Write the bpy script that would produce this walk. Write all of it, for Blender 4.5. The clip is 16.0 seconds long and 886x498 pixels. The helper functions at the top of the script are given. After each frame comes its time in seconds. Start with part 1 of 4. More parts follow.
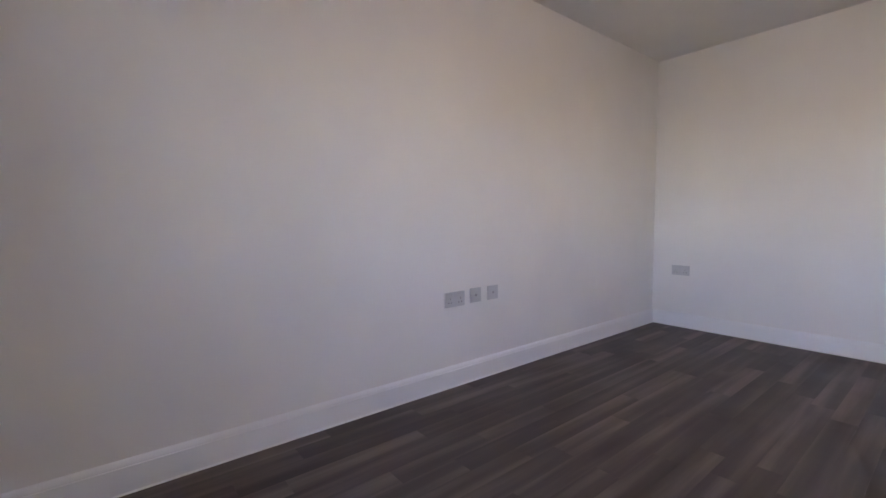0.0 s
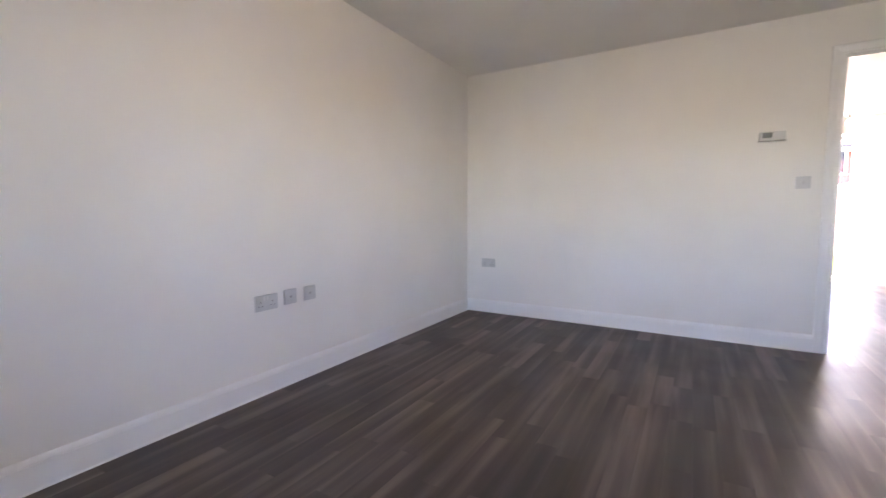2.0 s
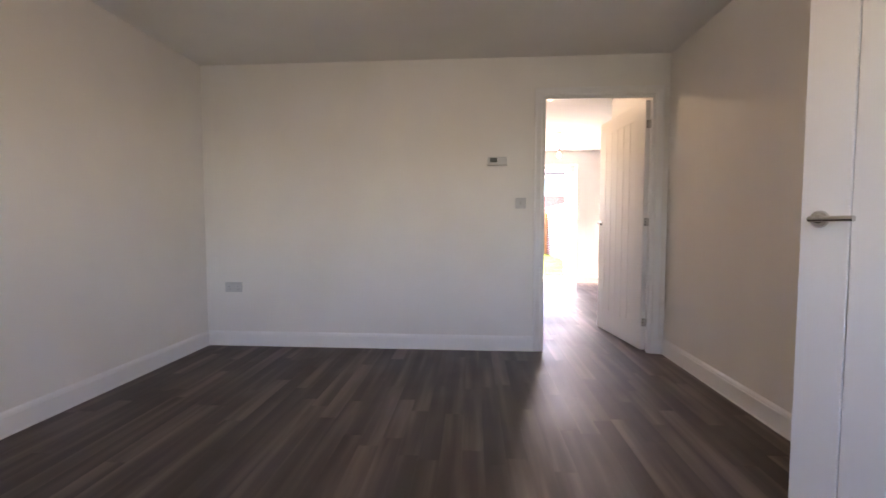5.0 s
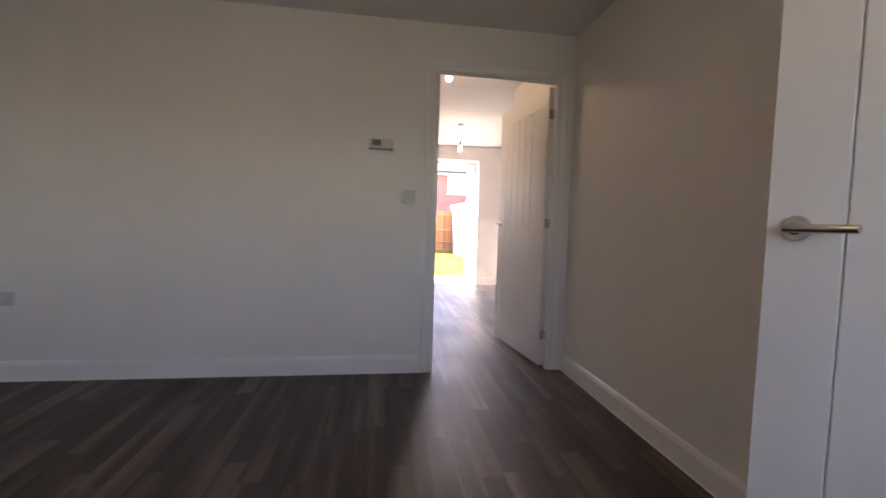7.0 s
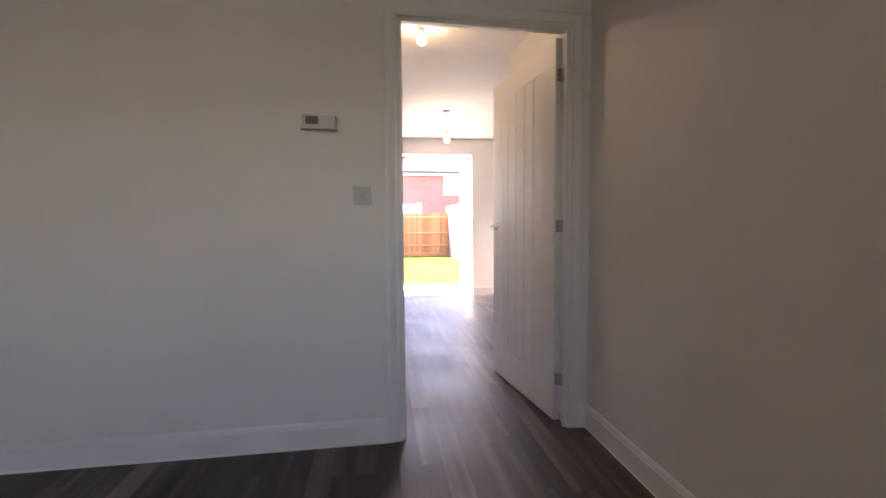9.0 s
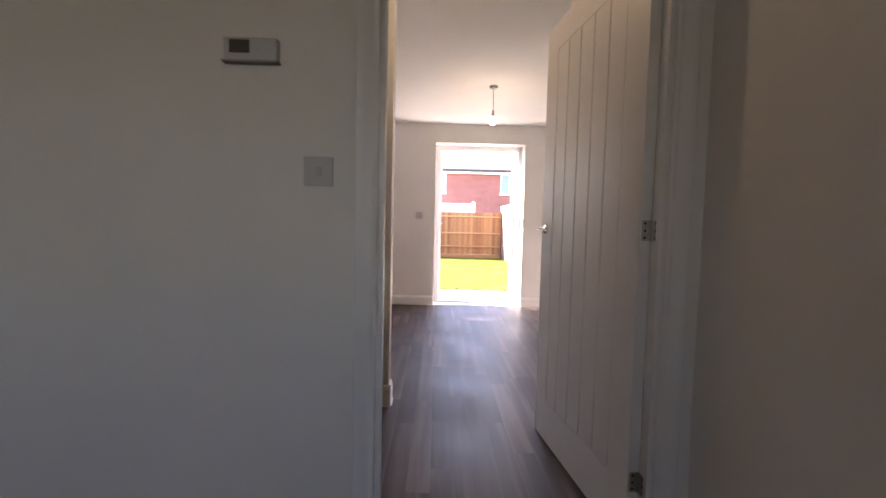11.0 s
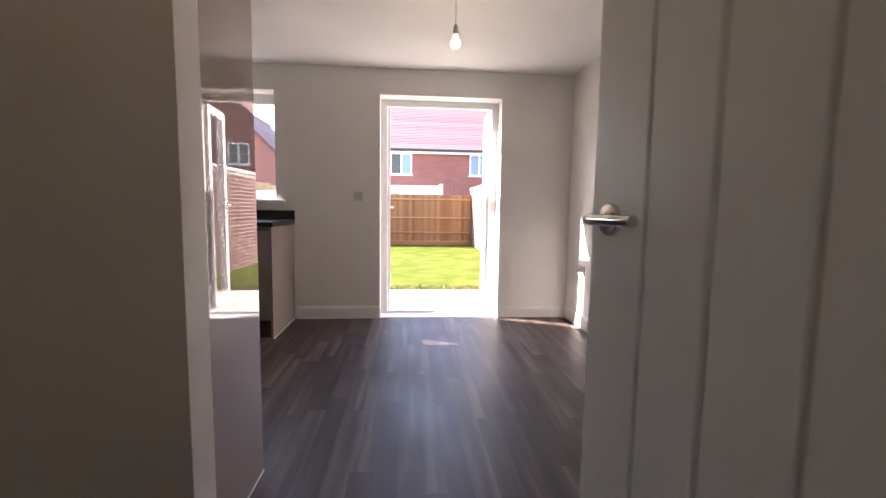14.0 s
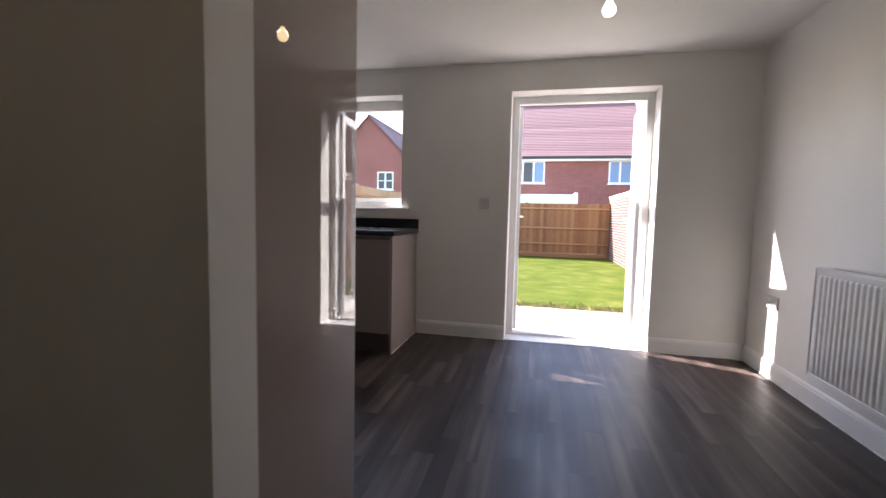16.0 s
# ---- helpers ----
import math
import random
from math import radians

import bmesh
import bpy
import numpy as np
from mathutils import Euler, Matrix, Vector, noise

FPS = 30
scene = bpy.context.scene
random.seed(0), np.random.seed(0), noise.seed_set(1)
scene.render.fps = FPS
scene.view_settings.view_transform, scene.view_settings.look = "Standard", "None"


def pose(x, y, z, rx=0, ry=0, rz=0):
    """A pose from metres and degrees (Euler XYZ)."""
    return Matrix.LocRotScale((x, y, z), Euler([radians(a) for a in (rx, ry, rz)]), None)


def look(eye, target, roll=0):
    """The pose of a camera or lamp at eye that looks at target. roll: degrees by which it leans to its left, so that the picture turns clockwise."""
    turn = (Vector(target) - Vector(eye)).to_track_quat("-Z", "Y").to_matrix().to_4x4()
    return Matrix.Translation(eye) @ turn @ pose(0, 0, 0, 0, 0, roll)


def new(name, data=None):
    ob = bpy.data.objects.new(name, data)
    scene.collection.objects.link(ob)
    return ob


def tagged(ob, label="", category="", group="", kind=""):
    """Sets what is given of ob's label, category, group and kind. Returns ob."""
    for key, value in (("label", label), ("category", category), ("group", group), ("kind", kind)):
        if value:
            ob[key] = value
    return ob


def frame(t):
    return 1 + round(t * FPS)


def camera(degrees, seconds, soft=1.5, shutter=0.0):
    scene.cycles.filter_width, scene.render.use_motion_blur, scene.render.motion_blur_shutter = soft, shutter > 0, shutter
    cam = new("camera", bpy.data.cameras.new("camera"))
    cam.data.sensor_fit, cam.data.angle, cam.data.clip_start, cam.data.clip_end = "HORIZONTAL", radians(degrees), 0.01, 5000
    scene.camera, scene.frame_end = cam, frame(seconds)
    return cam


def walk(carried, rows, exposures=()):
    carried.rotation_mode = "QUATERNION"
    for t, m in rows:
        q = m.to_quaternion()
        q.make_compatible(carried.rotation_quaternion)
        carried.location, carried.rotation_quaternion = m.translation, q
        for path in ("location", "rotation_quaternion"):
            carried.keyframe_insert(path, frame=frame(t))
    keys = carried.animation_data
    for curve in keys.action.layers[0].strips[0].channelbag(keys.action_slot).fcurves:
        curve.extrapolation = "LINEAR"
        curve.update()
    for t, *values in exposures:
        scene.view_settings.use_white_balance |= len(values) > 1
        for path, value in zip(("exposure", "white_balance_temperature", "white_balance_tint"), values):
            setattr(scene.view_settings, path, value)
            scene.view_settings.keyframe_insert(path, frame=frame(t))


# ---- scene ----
cam = camera(92.5, 16.0, shutter=0.5)
PATH = [
    (0, (1.859, -4.007, 0.968), (0.3, -2.761, 0.833), -0.4),
    (0.5, (1.922, -3.964, 0.962), (0.377, -2.699, 0.842), 0.0),
    (1, (1.909, -3.968, 0.989), (0.492, -2.567, 0.819), 0.8),
    (1.5, (1.995, -3.964, 0.996), (0.788, -2.379, 0.817), -0.4),
    (2, (2.022, -3.94, 0.992), (1.011, -2.222, 0.833), -0.1),
    (2.5, (2.055, -3.924, 0.998), (1.202, -2.122, 0.831), -0.1),
    (3, (2.106, -3.908, 1.016), (1.434, -2.032, 0.848), 0.2),
    (3.5, (2.147, -3.896, 1.016), (1.734, -1.945, 0.872), 0.2),
    (4, (2.155, -3.826, 1.015), (1.92, -1.848, 0.838), -1.1),
    (4.5, (2.253, -3.651, 1.009), (2.005, -1.673, 0.851), -1.2),
    (5, (2.296, -3.511, 1.036), (2.159, -1.519, 0.927), 0.0),
    (7.5, (2.549, -2.691, 1.05), (3.027, -0.754, 0.914), 0.7),
    (8, (2.582, -2.457, 1.071), (3.222, -0.568, 0.923), -0.3),
    (8.5, (2.64, -2.279, 1.071), (3.225, -0.37, 0.958), -1.9),
    (9, (2.77, -2.082, 1.078), (3.062, -0.107, 0.965), -0.4),
    (9.2, (2.798, -2.017, 1.073), (3.022, -0.032, 0.979), 0.3),
    (11.3, (3.106, -1.116, 1.071), (3.122, 0.88, 0.945), 1.3),
    (11.5, (3.137, -1.003, 1.07), (3.146, 0.991, 0.923), 1.3),
    (12, (3.124, -0.727, 1.074), (3.326, 1.256, 0.916), 0.9),
    (12.5, (3.148, -0.502, 1.078), (3.431, 1.472, 0.922), -0.1),
    (13, (3.239, -0.247, 1.074), (3.358, 1.743, 0.916), 0.1),
    (13.5, (3.286, -0.029, 1.072), (3.319, 1.962, 0.878), 0.8),
    (14, (3.266, 0.201, 1.077), (3.436, 2.185, 0.89), 0.8),
    (14.5, (3.253, 0.373, 1.075), (3.338, 2.363, 0.901), -1.2),
    (15, (3.286, 0.54, 1.066), (3.088, 2.524, 0.915), -0.4),
    (15.5, (3.308, 0.622, 1.071), (2.983, 2.589, 0.919), 0.9),
    (16, (3.259, 0.626, 1.076), (2.828, 2.573, 0.922), 1.3),
]
EXPOSURES = [
    (0.0, 5.36, 6750, 33), (0.5, 5.44, 6650, 29), (1.0, 5.60, 6450, 27), (2.0, 5.78, 6850, 28), (3.0, 5.68, 7050, 29), (4.0, 5.48, 7200, 29), (5.0, 5.18, 7450, 30),
    (7.5, 4.38, 7300, 30), (8.3, 4.44, 7250, 30), (9.0, 4.48, 7200, 30), (11.5, 3.66, 7150, 28), (12.5, 3.52, 7200, 28), (14.0, 3.16, 7000, 24), (15.0, 2.86, 6700, 19), (16.0, 2.60, 6550, 18),
]
walk(cam, [(t, look(eye, target, roll)) for t, eye, target, roll in PATH], EXPOSURES)

# ---- light ----
SUN = Vector((-1.0, 0.43, 0.80)).normalized()      # towards the sun
world = bpy.data.worlds.new("sky")
scene.world = world
world.use_nodes = True
wn = world.node_tree.nodes
sky = wn.new("ShaderNodeTexSky")
sky.sky_type, sky.sun_disc = "NISHITA", False
sky.sun_elevation = math.asin(SUN.z)
sky.sun_rotation = math.atan2(SUN.x, SUN.y) % (2 * math.pi)
world.node_tree.links.new(sky.outputs[0], wn["Background"].inputs[0])
wn["Background"].inputs[1].default_value = 0.15

sun_data = bpy.data.lights.new("sun", "SUN")
sun_data.energy, sun_data.angle, sun_data.color = 4.2, radians(0.53), (1.0, 0.95, 0.88)
new("sun", sun_data).matrix_world = look(SUN * 60, (0, 0, 0))


def area_lamp(name, place, target, w, h, watts, colour):
    d = bpy.data.lights.new(name, "AREA")
    d.shape, d.size, d.size_y, d.energy, d.color = "RECTANGLE", w, h, watts, colour
    new(name, d).matrix_world = look(place, target)


def bulb_lamp(name, place, watts, colour, radius=0.03):
    d = bpy.data.lights.new(name, "POINT")
    d.energy, d.color, d.shadow_soft_size = watts, colour, radius
    new(name, d).location = place


# sky light that falls in through the front window, and the lit bulbs
area_lamp("front_window_daylight", (2.65, -4.90, 1.5), (1.95, -2.4, -0.5), 1.12, 1.06, 0.255, (0.60, 0.80, 1.0))
bulb_lamp("kitchen_bulb_light", (3.546, 2.80, 2.06), 0.29, (1.0, 0.86, 0.65))
bulb_lamp("hall_bulb_light", (3.06, 0.775, 2.26), 0.130, (1.0, 0.77, 0.48))
bulb_lamp("living_bulb_light", (1.9, -2.15, 2.06), 0.145, (1.0, 0.70, 0.38))


# ---- materials ----
class Nodes:
    """A small writer of node materials."""

    def __init__(self, name):
        self.mat = bpy.data.materials.new(name)
        self.mat.use_nodes = True
        self.tree = self.mat.node_tree
        self.bsdf = self.tree.nodes["Principled BSDF"]
        self.pos = self.add("ShaderNodeNewGeometry")

    def add(self, kind, **inputs):
        n = self.tree.nodes.new(kind)
        for key, value in inputs.items():
            self.put(n.inputs[key.replace("_", " ")], value)
        return n

    def put(self, socket, value):
        if hasattr(value, "is_output"):
            self.tree.links.new(value, socket)
        else:
            socket.default_value = value

    def scaled(self, x, y, z, source=None):
        m = self.add("ShaderNodeMapping", Scale=(x, y, z))
        self.put(m.inputs["Vector"], source if source else self.pos.outputs["Position"])
        return m.outputs[0]

    def noise(self, scale, detail=3.0, vector=None, rough=0.5):
        n = self.add("ShaderNodeTexNoise", Scale=scale, Detail=detail, Roughness=rough)
        self.put(n.inputs["Vector"], vector if vector else self.pos.outputs["Position"])
        return n.outputs["Fac"]

    def ramp(self, fac, stops):
        r = self.add("ShaderNodeValToRGB")
        self.put(r.inputs[0], fac)
        els = r.color_ramp.elements
        while len(els) < len(stops):
            els.new(0.5)
        for el, (p, c) in zip(els, stops):
            el.position, el.color = p, (*c, 1)
        return r.outputs[0]

    def mix(self, fac, a, b, kind="MIX"):
        m = self.add("ShaderNodeMix")
        m.data_type, m.blend_type = "RGBA", kind
        self.put(m.inputs["Factor"], fac)
        for s, v in ((m.inputs[6], a), (m.inputs[7], b)):
            self.put(s, (*v, 1) if isinstance(v, tuple) and len(v) == 3 else v)
        return m.outputs[2]

    def math(self, op, a, b=0.0):
        m = self.add("ShaderNodeMath")
        m.operation = op
        self.put(m.inputs[0], a), self.put(m.inputs[1], b)
        return m.outputs[0]

    def bump(self, height, strength, distance=0.002):
        b = self.add("ShaderNodeBump", Strength=strength, Distance=distance)
        self.put(b.inputs["Height"], height)
        self.put(self.bsdf.inputs["Normal"], b.outputs[0])

    def set(self, **inputs):
        for key, value in inputs.items():
            s = self.bsdf.inputs[key.replace("_", " ")]
            self.put(s, (*value, 1) if isinstance(value, tuple) and len(value) == 3 else value)
        return self.mat


def paint(name, colour, rough, grain=90.0, relief=0.08, dirt=0.03):
    """Painted surface: faint clouding and scuffs, roller or brush grain."""
    n = Nodes(name)
    cloud = n.noise(1.3, 3)
    dark = tuple(c * (1 - 2 * dirt) for c in colour)
    base = n.ramp(cloud, ((0.35, dark), (0.65, colour)))
    n.bump(n.noise(grain, 2), relief)
    r = n.ramp(n.noise(4.0, 3), ((0.3, (rough - 0.06,) * 3), (0.7, (rough + 0.06,) * 3)))
    return n.set(Base_Color=base, Roughness=r)


def plain(name, colour, rough=0.4, metal=0.0, grain=0.0):
    n = Nodes(name)
    base = n.ramp(n.noise(14.0, 4), ((0.3, tuple(c * 0.93 for c in colour)), (0.7, colour)))
    if grain:
        n.bump(n.noise(grain, 3), 0.15)
    return n.set(Base_Color=base, Roughness=rough, Metallic=metal)


def wood_floor():
    n = Nodes("dark_oak_strip")
    rnd = n.math("FRACT", n.math("ADD", n.add("ShaderNodeObjectInfo").outputs["Random"], n.pos.outputs["Random Per Island"]))
    shift = n.add("ShaderNodeCombineXYZ", X=n.math("MULTIPLY", rnd, 31.0), Y=n.math("MULTIPLY", rnd, 57.0))
    at = n.add("ShaderNodeVectorMath")
    n.put(at.inputs[0], n.pos.outputs["Position"]), n.put(at.inputs[1], shift.outputs[0])
    grain = n.noise(1.0, 6, n.scaled(170, 5.0, 5, at.outputs[0]), 0.65)
    streak = n.noise(1.0, 2, n.scaled(13, 0.8, 3, at.outputs[0]), 0.4)
    fine = n.noise(1.0, 3, n.scaled(48, 2.6, 3, at.outputs[0]), 0.5)
    mixed = n.math("ADD", n.math("MULTIPLY", rnd, 0.24), n.math("ADD", n.math("MULTIPLY", streak, 1.0), n.math("MULTIPLY", fine, 0.14)))
    tone = n.ramp(mixed, ((0.48, (0.0215, 0.0132, 0.0107)), (0.60, (0.033, 0.0212, 0.0178)), (0.70, (0.051, 0.0348, 0.0298)),
                          (0.80, (0.086, 0.0615, 0.0537)), (0.92, (0.138, 0.103, 0.091))))
    tone = n.mix(0.20, tone, n.ramp(grain, ((0.35, (0.28, 0.27, 0.27)), (0.65, (0.68, 0.67, 0.66)))), "OVERLAY")
    n.bump(grain, 0.05, 0.001)
    rough = n.ramp(n.noise(2.2, 4), ((0.3, (0.42,) * 3), (0.7, (0.54,) * 3)))
    return n.set(Base_Color=tone, Roughness=rough, Specular_IOR_Level=0.66)


def brick(name, a, b, mortar, axis="y"):
    """Brickwork seen from far: courses 75 mm high, bricks 225 mm long."""
    n = Nodes(name)
    sep = n.add("ShaderNodeSeparateXYZ")
    n.put(sep.inputs[0], n.pos.outputs["Position"])
    com = n.add("ShaderNodeCombineXYZ", X=n.math("ADD", sep.outputs["X"], sep.outputs["Y"]), Y=sep.outputs["Z"])
    t = n.add("ShaderNodeTexBrick", Color1=(*a, 1), Color2=(*b, 1), Mortar=(*mortar, 1), Scale=1.0, Mortar_Size=0.006,
              Brick_Width=0.225, Row_Height=0.075)
    n.put(t.inputs["Vector"], com.outputs[0])
    base = n.mix(0.35, t.outputs["Color"], n.ramp(n.noise(0.7, 4), ((0.3, (0.35, 0.33, 0.33)), (0.7, (0.65, 0.65, 0.65)))), "OVERLAY")
    n.bump(t.outputs["Fac"], -0.3, 0.006)
    return n.set(Base_Color=base, Roughness=0.85)


def vary(name, stops, rough, grain=60.0, relief=0.3, stretch=(1, 1, 1), gloss=0.5):
    """Pieces that differ from one another in tone, with grain."""
    n = Nodes(name)
    rnd = n.math("FRACT", n.math("ADD", n.add("ShaderNodeObjectInfo").outputs["Random"], n.pos.outputs["Random Per Island"]))
    g = n.noise(grain, 4, n.scaled(*stretch))
    base = n.mix(0.5, n.ramp(rnd, stops), n.ramp(g, ((0.3, (0.32,) * 3), (0.7, (0.66,) * 3))), "OVERLAY")
    n.bump(g, relief, 0.003)
    return n.set(Base_Color=base, Roughness=rough, Specular_IOR_Level=gloss)


def glass():
    m = bpy.data.materials.new("window_glass")
    m.use_nodes = True
    t = m.node_tree
    t.nodes.remove(t.nodes["Principled BSDF"])
    out = t.nodes["Material Output"]
    clear, shine, angle, power, scale, mix = (t.nodes.new("ShaderNode" + k) for k in ("BsdfTransparent", "BsdfGlossy", "LayerWeight", "Math", "Math", "MixShader"))
    clear.inputs[0].default_value = (0.97, 0.985, 0.98, 1)
    shine.inputs["Roughness"].default_value = 0.0
    angle.inputs[0].default_value = 0.5
    power.operation, scale.operation = "POWER", "MULTIPLY_ADD"
    power.inputs[1].default_value = 5.0
    scale.inputs[1].default_value, scale.inputs[2].default_value = 0.8, 0.015
    t.links.new(angle.outputs["Facing"], power.inputs[0])
    t.links.new(power.outputs[0], scale.inputs[0])
    t.links.new(scale.outputs[0], mix.inputs[0])
    t.links.new(clear.outputs[0], mix.inputs[1])
    t.links.new(shine.outputs[0], mix.inputs[2])
    t.links.new(mix.outputs[0], out.inputs[0])
    return m


def glowing(name, colour, strength):
    n = Nodes(name)
    return n.set(Base_Color=(0.9, 0.9, 0.88), Roughness=0.3, Emission_Color=colour, Emission_Strength=strength)


WALL = paint("matt_white_wall_paint", (0.80, 0.785, 0.76), 0.58, 120, 0.10)
CEIL = paint("matt_white_ceiling_paint", (0.82, 0.81, 0.79), 0.85, 90, 0.12)
GLOSS = paint("white_satin_woodwork", (0.80, 0.80, 0.80), 0.34, 160, 0.03, 0.02)
DOOR = paint("white_door_paint", (0.79, 0.785, 0.78), 0.42, 300, 0.05, 0.02)
UPVC = plain("white_upvc", (0.83, 0.83, 0.83), 0.30)
PLASTIC = plain("white_plastic", (0.56, 0.565, 0.57), 0.42)
ROCKER = plain("grey_white_rocker", (0.49, 0.495, 0.50), 0.3)
GREYPLASTIC = plain("grey_shadow_gap", (0.35, 0.35, 0.35), 0.5)
SCREEN = plain("grey_liquid_crystal", (0.035, 0.04, 0.035), 0.35)
DARK = plain("dark_hole", (0.02, 0.02, 0.02), 0.7)
CHROME = plain("polished_chrome", (0.62, 0.61, 0.59), 0.14, 1.0)
STEEL = plain("brushed_steel", (0.50, 0.49, 0.47), 0.32, 1.0)
OAK = wood_floor()
SUB = plain("concrete_screed", (0.10, 0.09, 0.085), 0.9)
RAD = plain("white_radiator_enamel", (0.80, 0.80, 0.80), 0.30)
GLASS = glass()
BULB = glowing("lit_opal_bulb", (1.0, 0.76, 0.42), 1.4)
RUBBER = plain("brown_rubber", (0.16, 0.10, 0.08), 0.6)


def cabinet_gloss():
    n = Nodes("cashmere_gloss_lacquer")
    base = n.ramp(n.noise(0.9, 2), ((0.3, (0.29, 0.237, 0.217)), (0.7, (0.32, 0.262, 0.241))))
    n.bump(n.noise(2.0, 1), 0.015, 0.002)
    return n.set(Base_Color=base, Roughness=0.008, Specular_IOR_Level=0.5, Coat_Weight=0.15, Coat_Roughness=0.008, Coat_IOR=1.5)


CASHMERE = cabinet_gloss()


def black_top():
    n = Nodes("black_speckled_laminate")
    v = n.add("ShaderNodeTexVoronoi", Scale=260.0)
    n.put(v.inputs["Vector"], n.pos.outputs["Position"])
    base = n.ramp(v.outputs["Distance"], ((0.0, (0.05, 0.05, 0.055)), (0.25, (0.012, 0.012, 0.013)), (1.0, (0.010, 0.010, 0.011))))
    return n.set(Base_Color=base, Roughness=0.22)


BLACKTOP = black_top()
PLINTH = plain("brown_grey_plinth", (0.10, 0.075, 0.065), 0.35)
FENCE = vary("treated_fence_board", ((0.0, (0.200, 0.076, 0.024)), (0.35, (0.262, 0.106, 0.035)), (0.7, (0.295, 0.126, 0.044)), (1.0, (0.350, 0.160, 0.060))), 0.75, 14, 0.4, (6, 6, 0.7))
PALE_FENCE = vary("pale_tan_fence_board", ((0.0, (0.36, 0.215, 0.115)), (0.5, (0.43, 0.27, 0.15)), (1.0, (0.50, 0.33, 0.19))), 0.8, 14, 0.4, (6, 6, 0.7))
RAIL = vary("treated_fence_rail", ((0.0, (0.34, 0.165, 0.07)), (1.0, (0.42, 0.22, 0.10))), 0.75, 12, 0.3, (1, 8, 8))
BRICK_PIECE = vary("red_facing_brick", ((0.0, (0.085, 0.033, 0.027)), (0.4, (0.115, 0.048, 0.039)), (0.8, (0.145, 0.066, 0.055)), (1.0, (0.18, 0.096, 0.081))), 0.85, 45, 0.5)
MORTAR = vary("pale_mortar", ((0.0, (0.40, 0.345, 0.31)), (1.0, (0.44, 0.385, 0.35))), 0.95, 60, 0.4)
BRICK_FAR = brick("red_house_brick", (0.205, 0.070, 0.057), (0.240, 0.087, 0.071), (0.26, 0.135, 0.116))
ROOF = vary("plum_roof_tile", ((0.0, (0.18, 0.100, 0.100)), (1.0, (0.245, 0.142, 0.142))), 0.8, 30.0, 0.1)
# darker tile tone, shade at the roof edges put into the colour
ROOFGAP = plain("dark_tile_shadow_edge", (0.12, 0.055, 0.06), 0.9)
SLAB = vary("buff_concrete_slab", ((0.0, (0.56, 0.52, 0.46)), (1.0, (0.66, 0.62, 0.55))), 0.9, 40, 0.4)
FASCIA = plain("white_fascia_board", (0.78, 0.77, 0.74), 0.5)
GUTTER = plain("black_gutter", (0.012, 0.012, 0.012), 0.4)
RENDER = plain("pale_blue_white_panel", (0.66, 0.73, 0.73), 0.6)
FARPANE = plain("dark_reflecting_window_pane", (0.022, 0.026, 0.034), 0.10)
# pane blue with the sky's reflection painted into the colour
SKYPANE = plain("sky_reflection_blue_pane", (0.17, 0.27, 0.42), 0.5)


def lawn():
    n = Nodes("mown_lawn")
    base = n.ramp(n.noise(2.4, 5), ((0.3, (0.060, 0.084, 0.014)), (0.55, (0.086, 0.110, 0.018)), (0.75, (0.140, 0.140, 0.040))))
    n.bump(n.noise(70, 3), 0.6, 0.02)
    return n.set(Base_Color=base, Roughness=0.9, Specular_IOR_Level=0.05)


LAWN = lawn()
BLADE = vary("grass_blade", ((0.0, (0.064, 0.088, 0.015)), (0.7, (0.090, 0.113, 0.019)), (1.0, (0.130, 0.136, 0.042))), 0.8, 20, 0.1, gloss=0.06)
STRAW = vary("dry_straw_blade", ((0.0, (0.22, 0.22, 0.07)), (0.6, (0.40, 0.34, 0.17)), (1.0, (0.50, 0.42, 0.25))), 0.8, 20, 0.1)
SOIL = vary("bare_soil_edge", ((0.0, (0.20, 0.13, 0.06)), (1.0, (0.30, 0.21, 0.10))), 0.95, 25, 0.8)
EARTH = vary("far_ground", ((0.0, (0.16, 0.16, 0.10)), (1.0, (0.18, 0.18, 0.12))), 0.95, 0.4, 0.2)


# ---- shapes ----
def quads(bm, verts, faces):
    vs = [bm.verts.new(v) for v in verts]
    for f in faces:
        bm.faces.new([vs[i] for i in f])


CUBE = ((0, 3, 2, 1), (4, 5, 6, 7), (0, 1, 5, 4), (1, 2, 6, 5), (2, 3, 7, 6), (3, 0, 4, 7))


def box(bm, x0, y0, z0, x1, y1, z1):
    quads(bm, [(x0, y0, z0), (x1, y0, z0), (x1, y1, z0), (x0, y1, z0), (x0, y0, z1), (x1, y0, z1), (x1, y1, z1), (x0, y1, z1)], CUBE)
    return bm


def rbox(bm, x0, y0, z0, x1, y1, z1, r=0.002, seg=2):
    """A box with rounded edges."""
    b = bmesh.new()
    box(b, x0, y0, z0, x1, y1, z1)
    bmesh.ops.bevel(b, geom=b.edges[:], offset=r, segments=seg, profile=0.6, affect="EDGES")
    idx = {v: bm.verts.new(v.co) for v in b.verts}
    for f in b.faces:
        bm.faces.new([idx[v] for v in f.verts])
    b.free()
    return bm


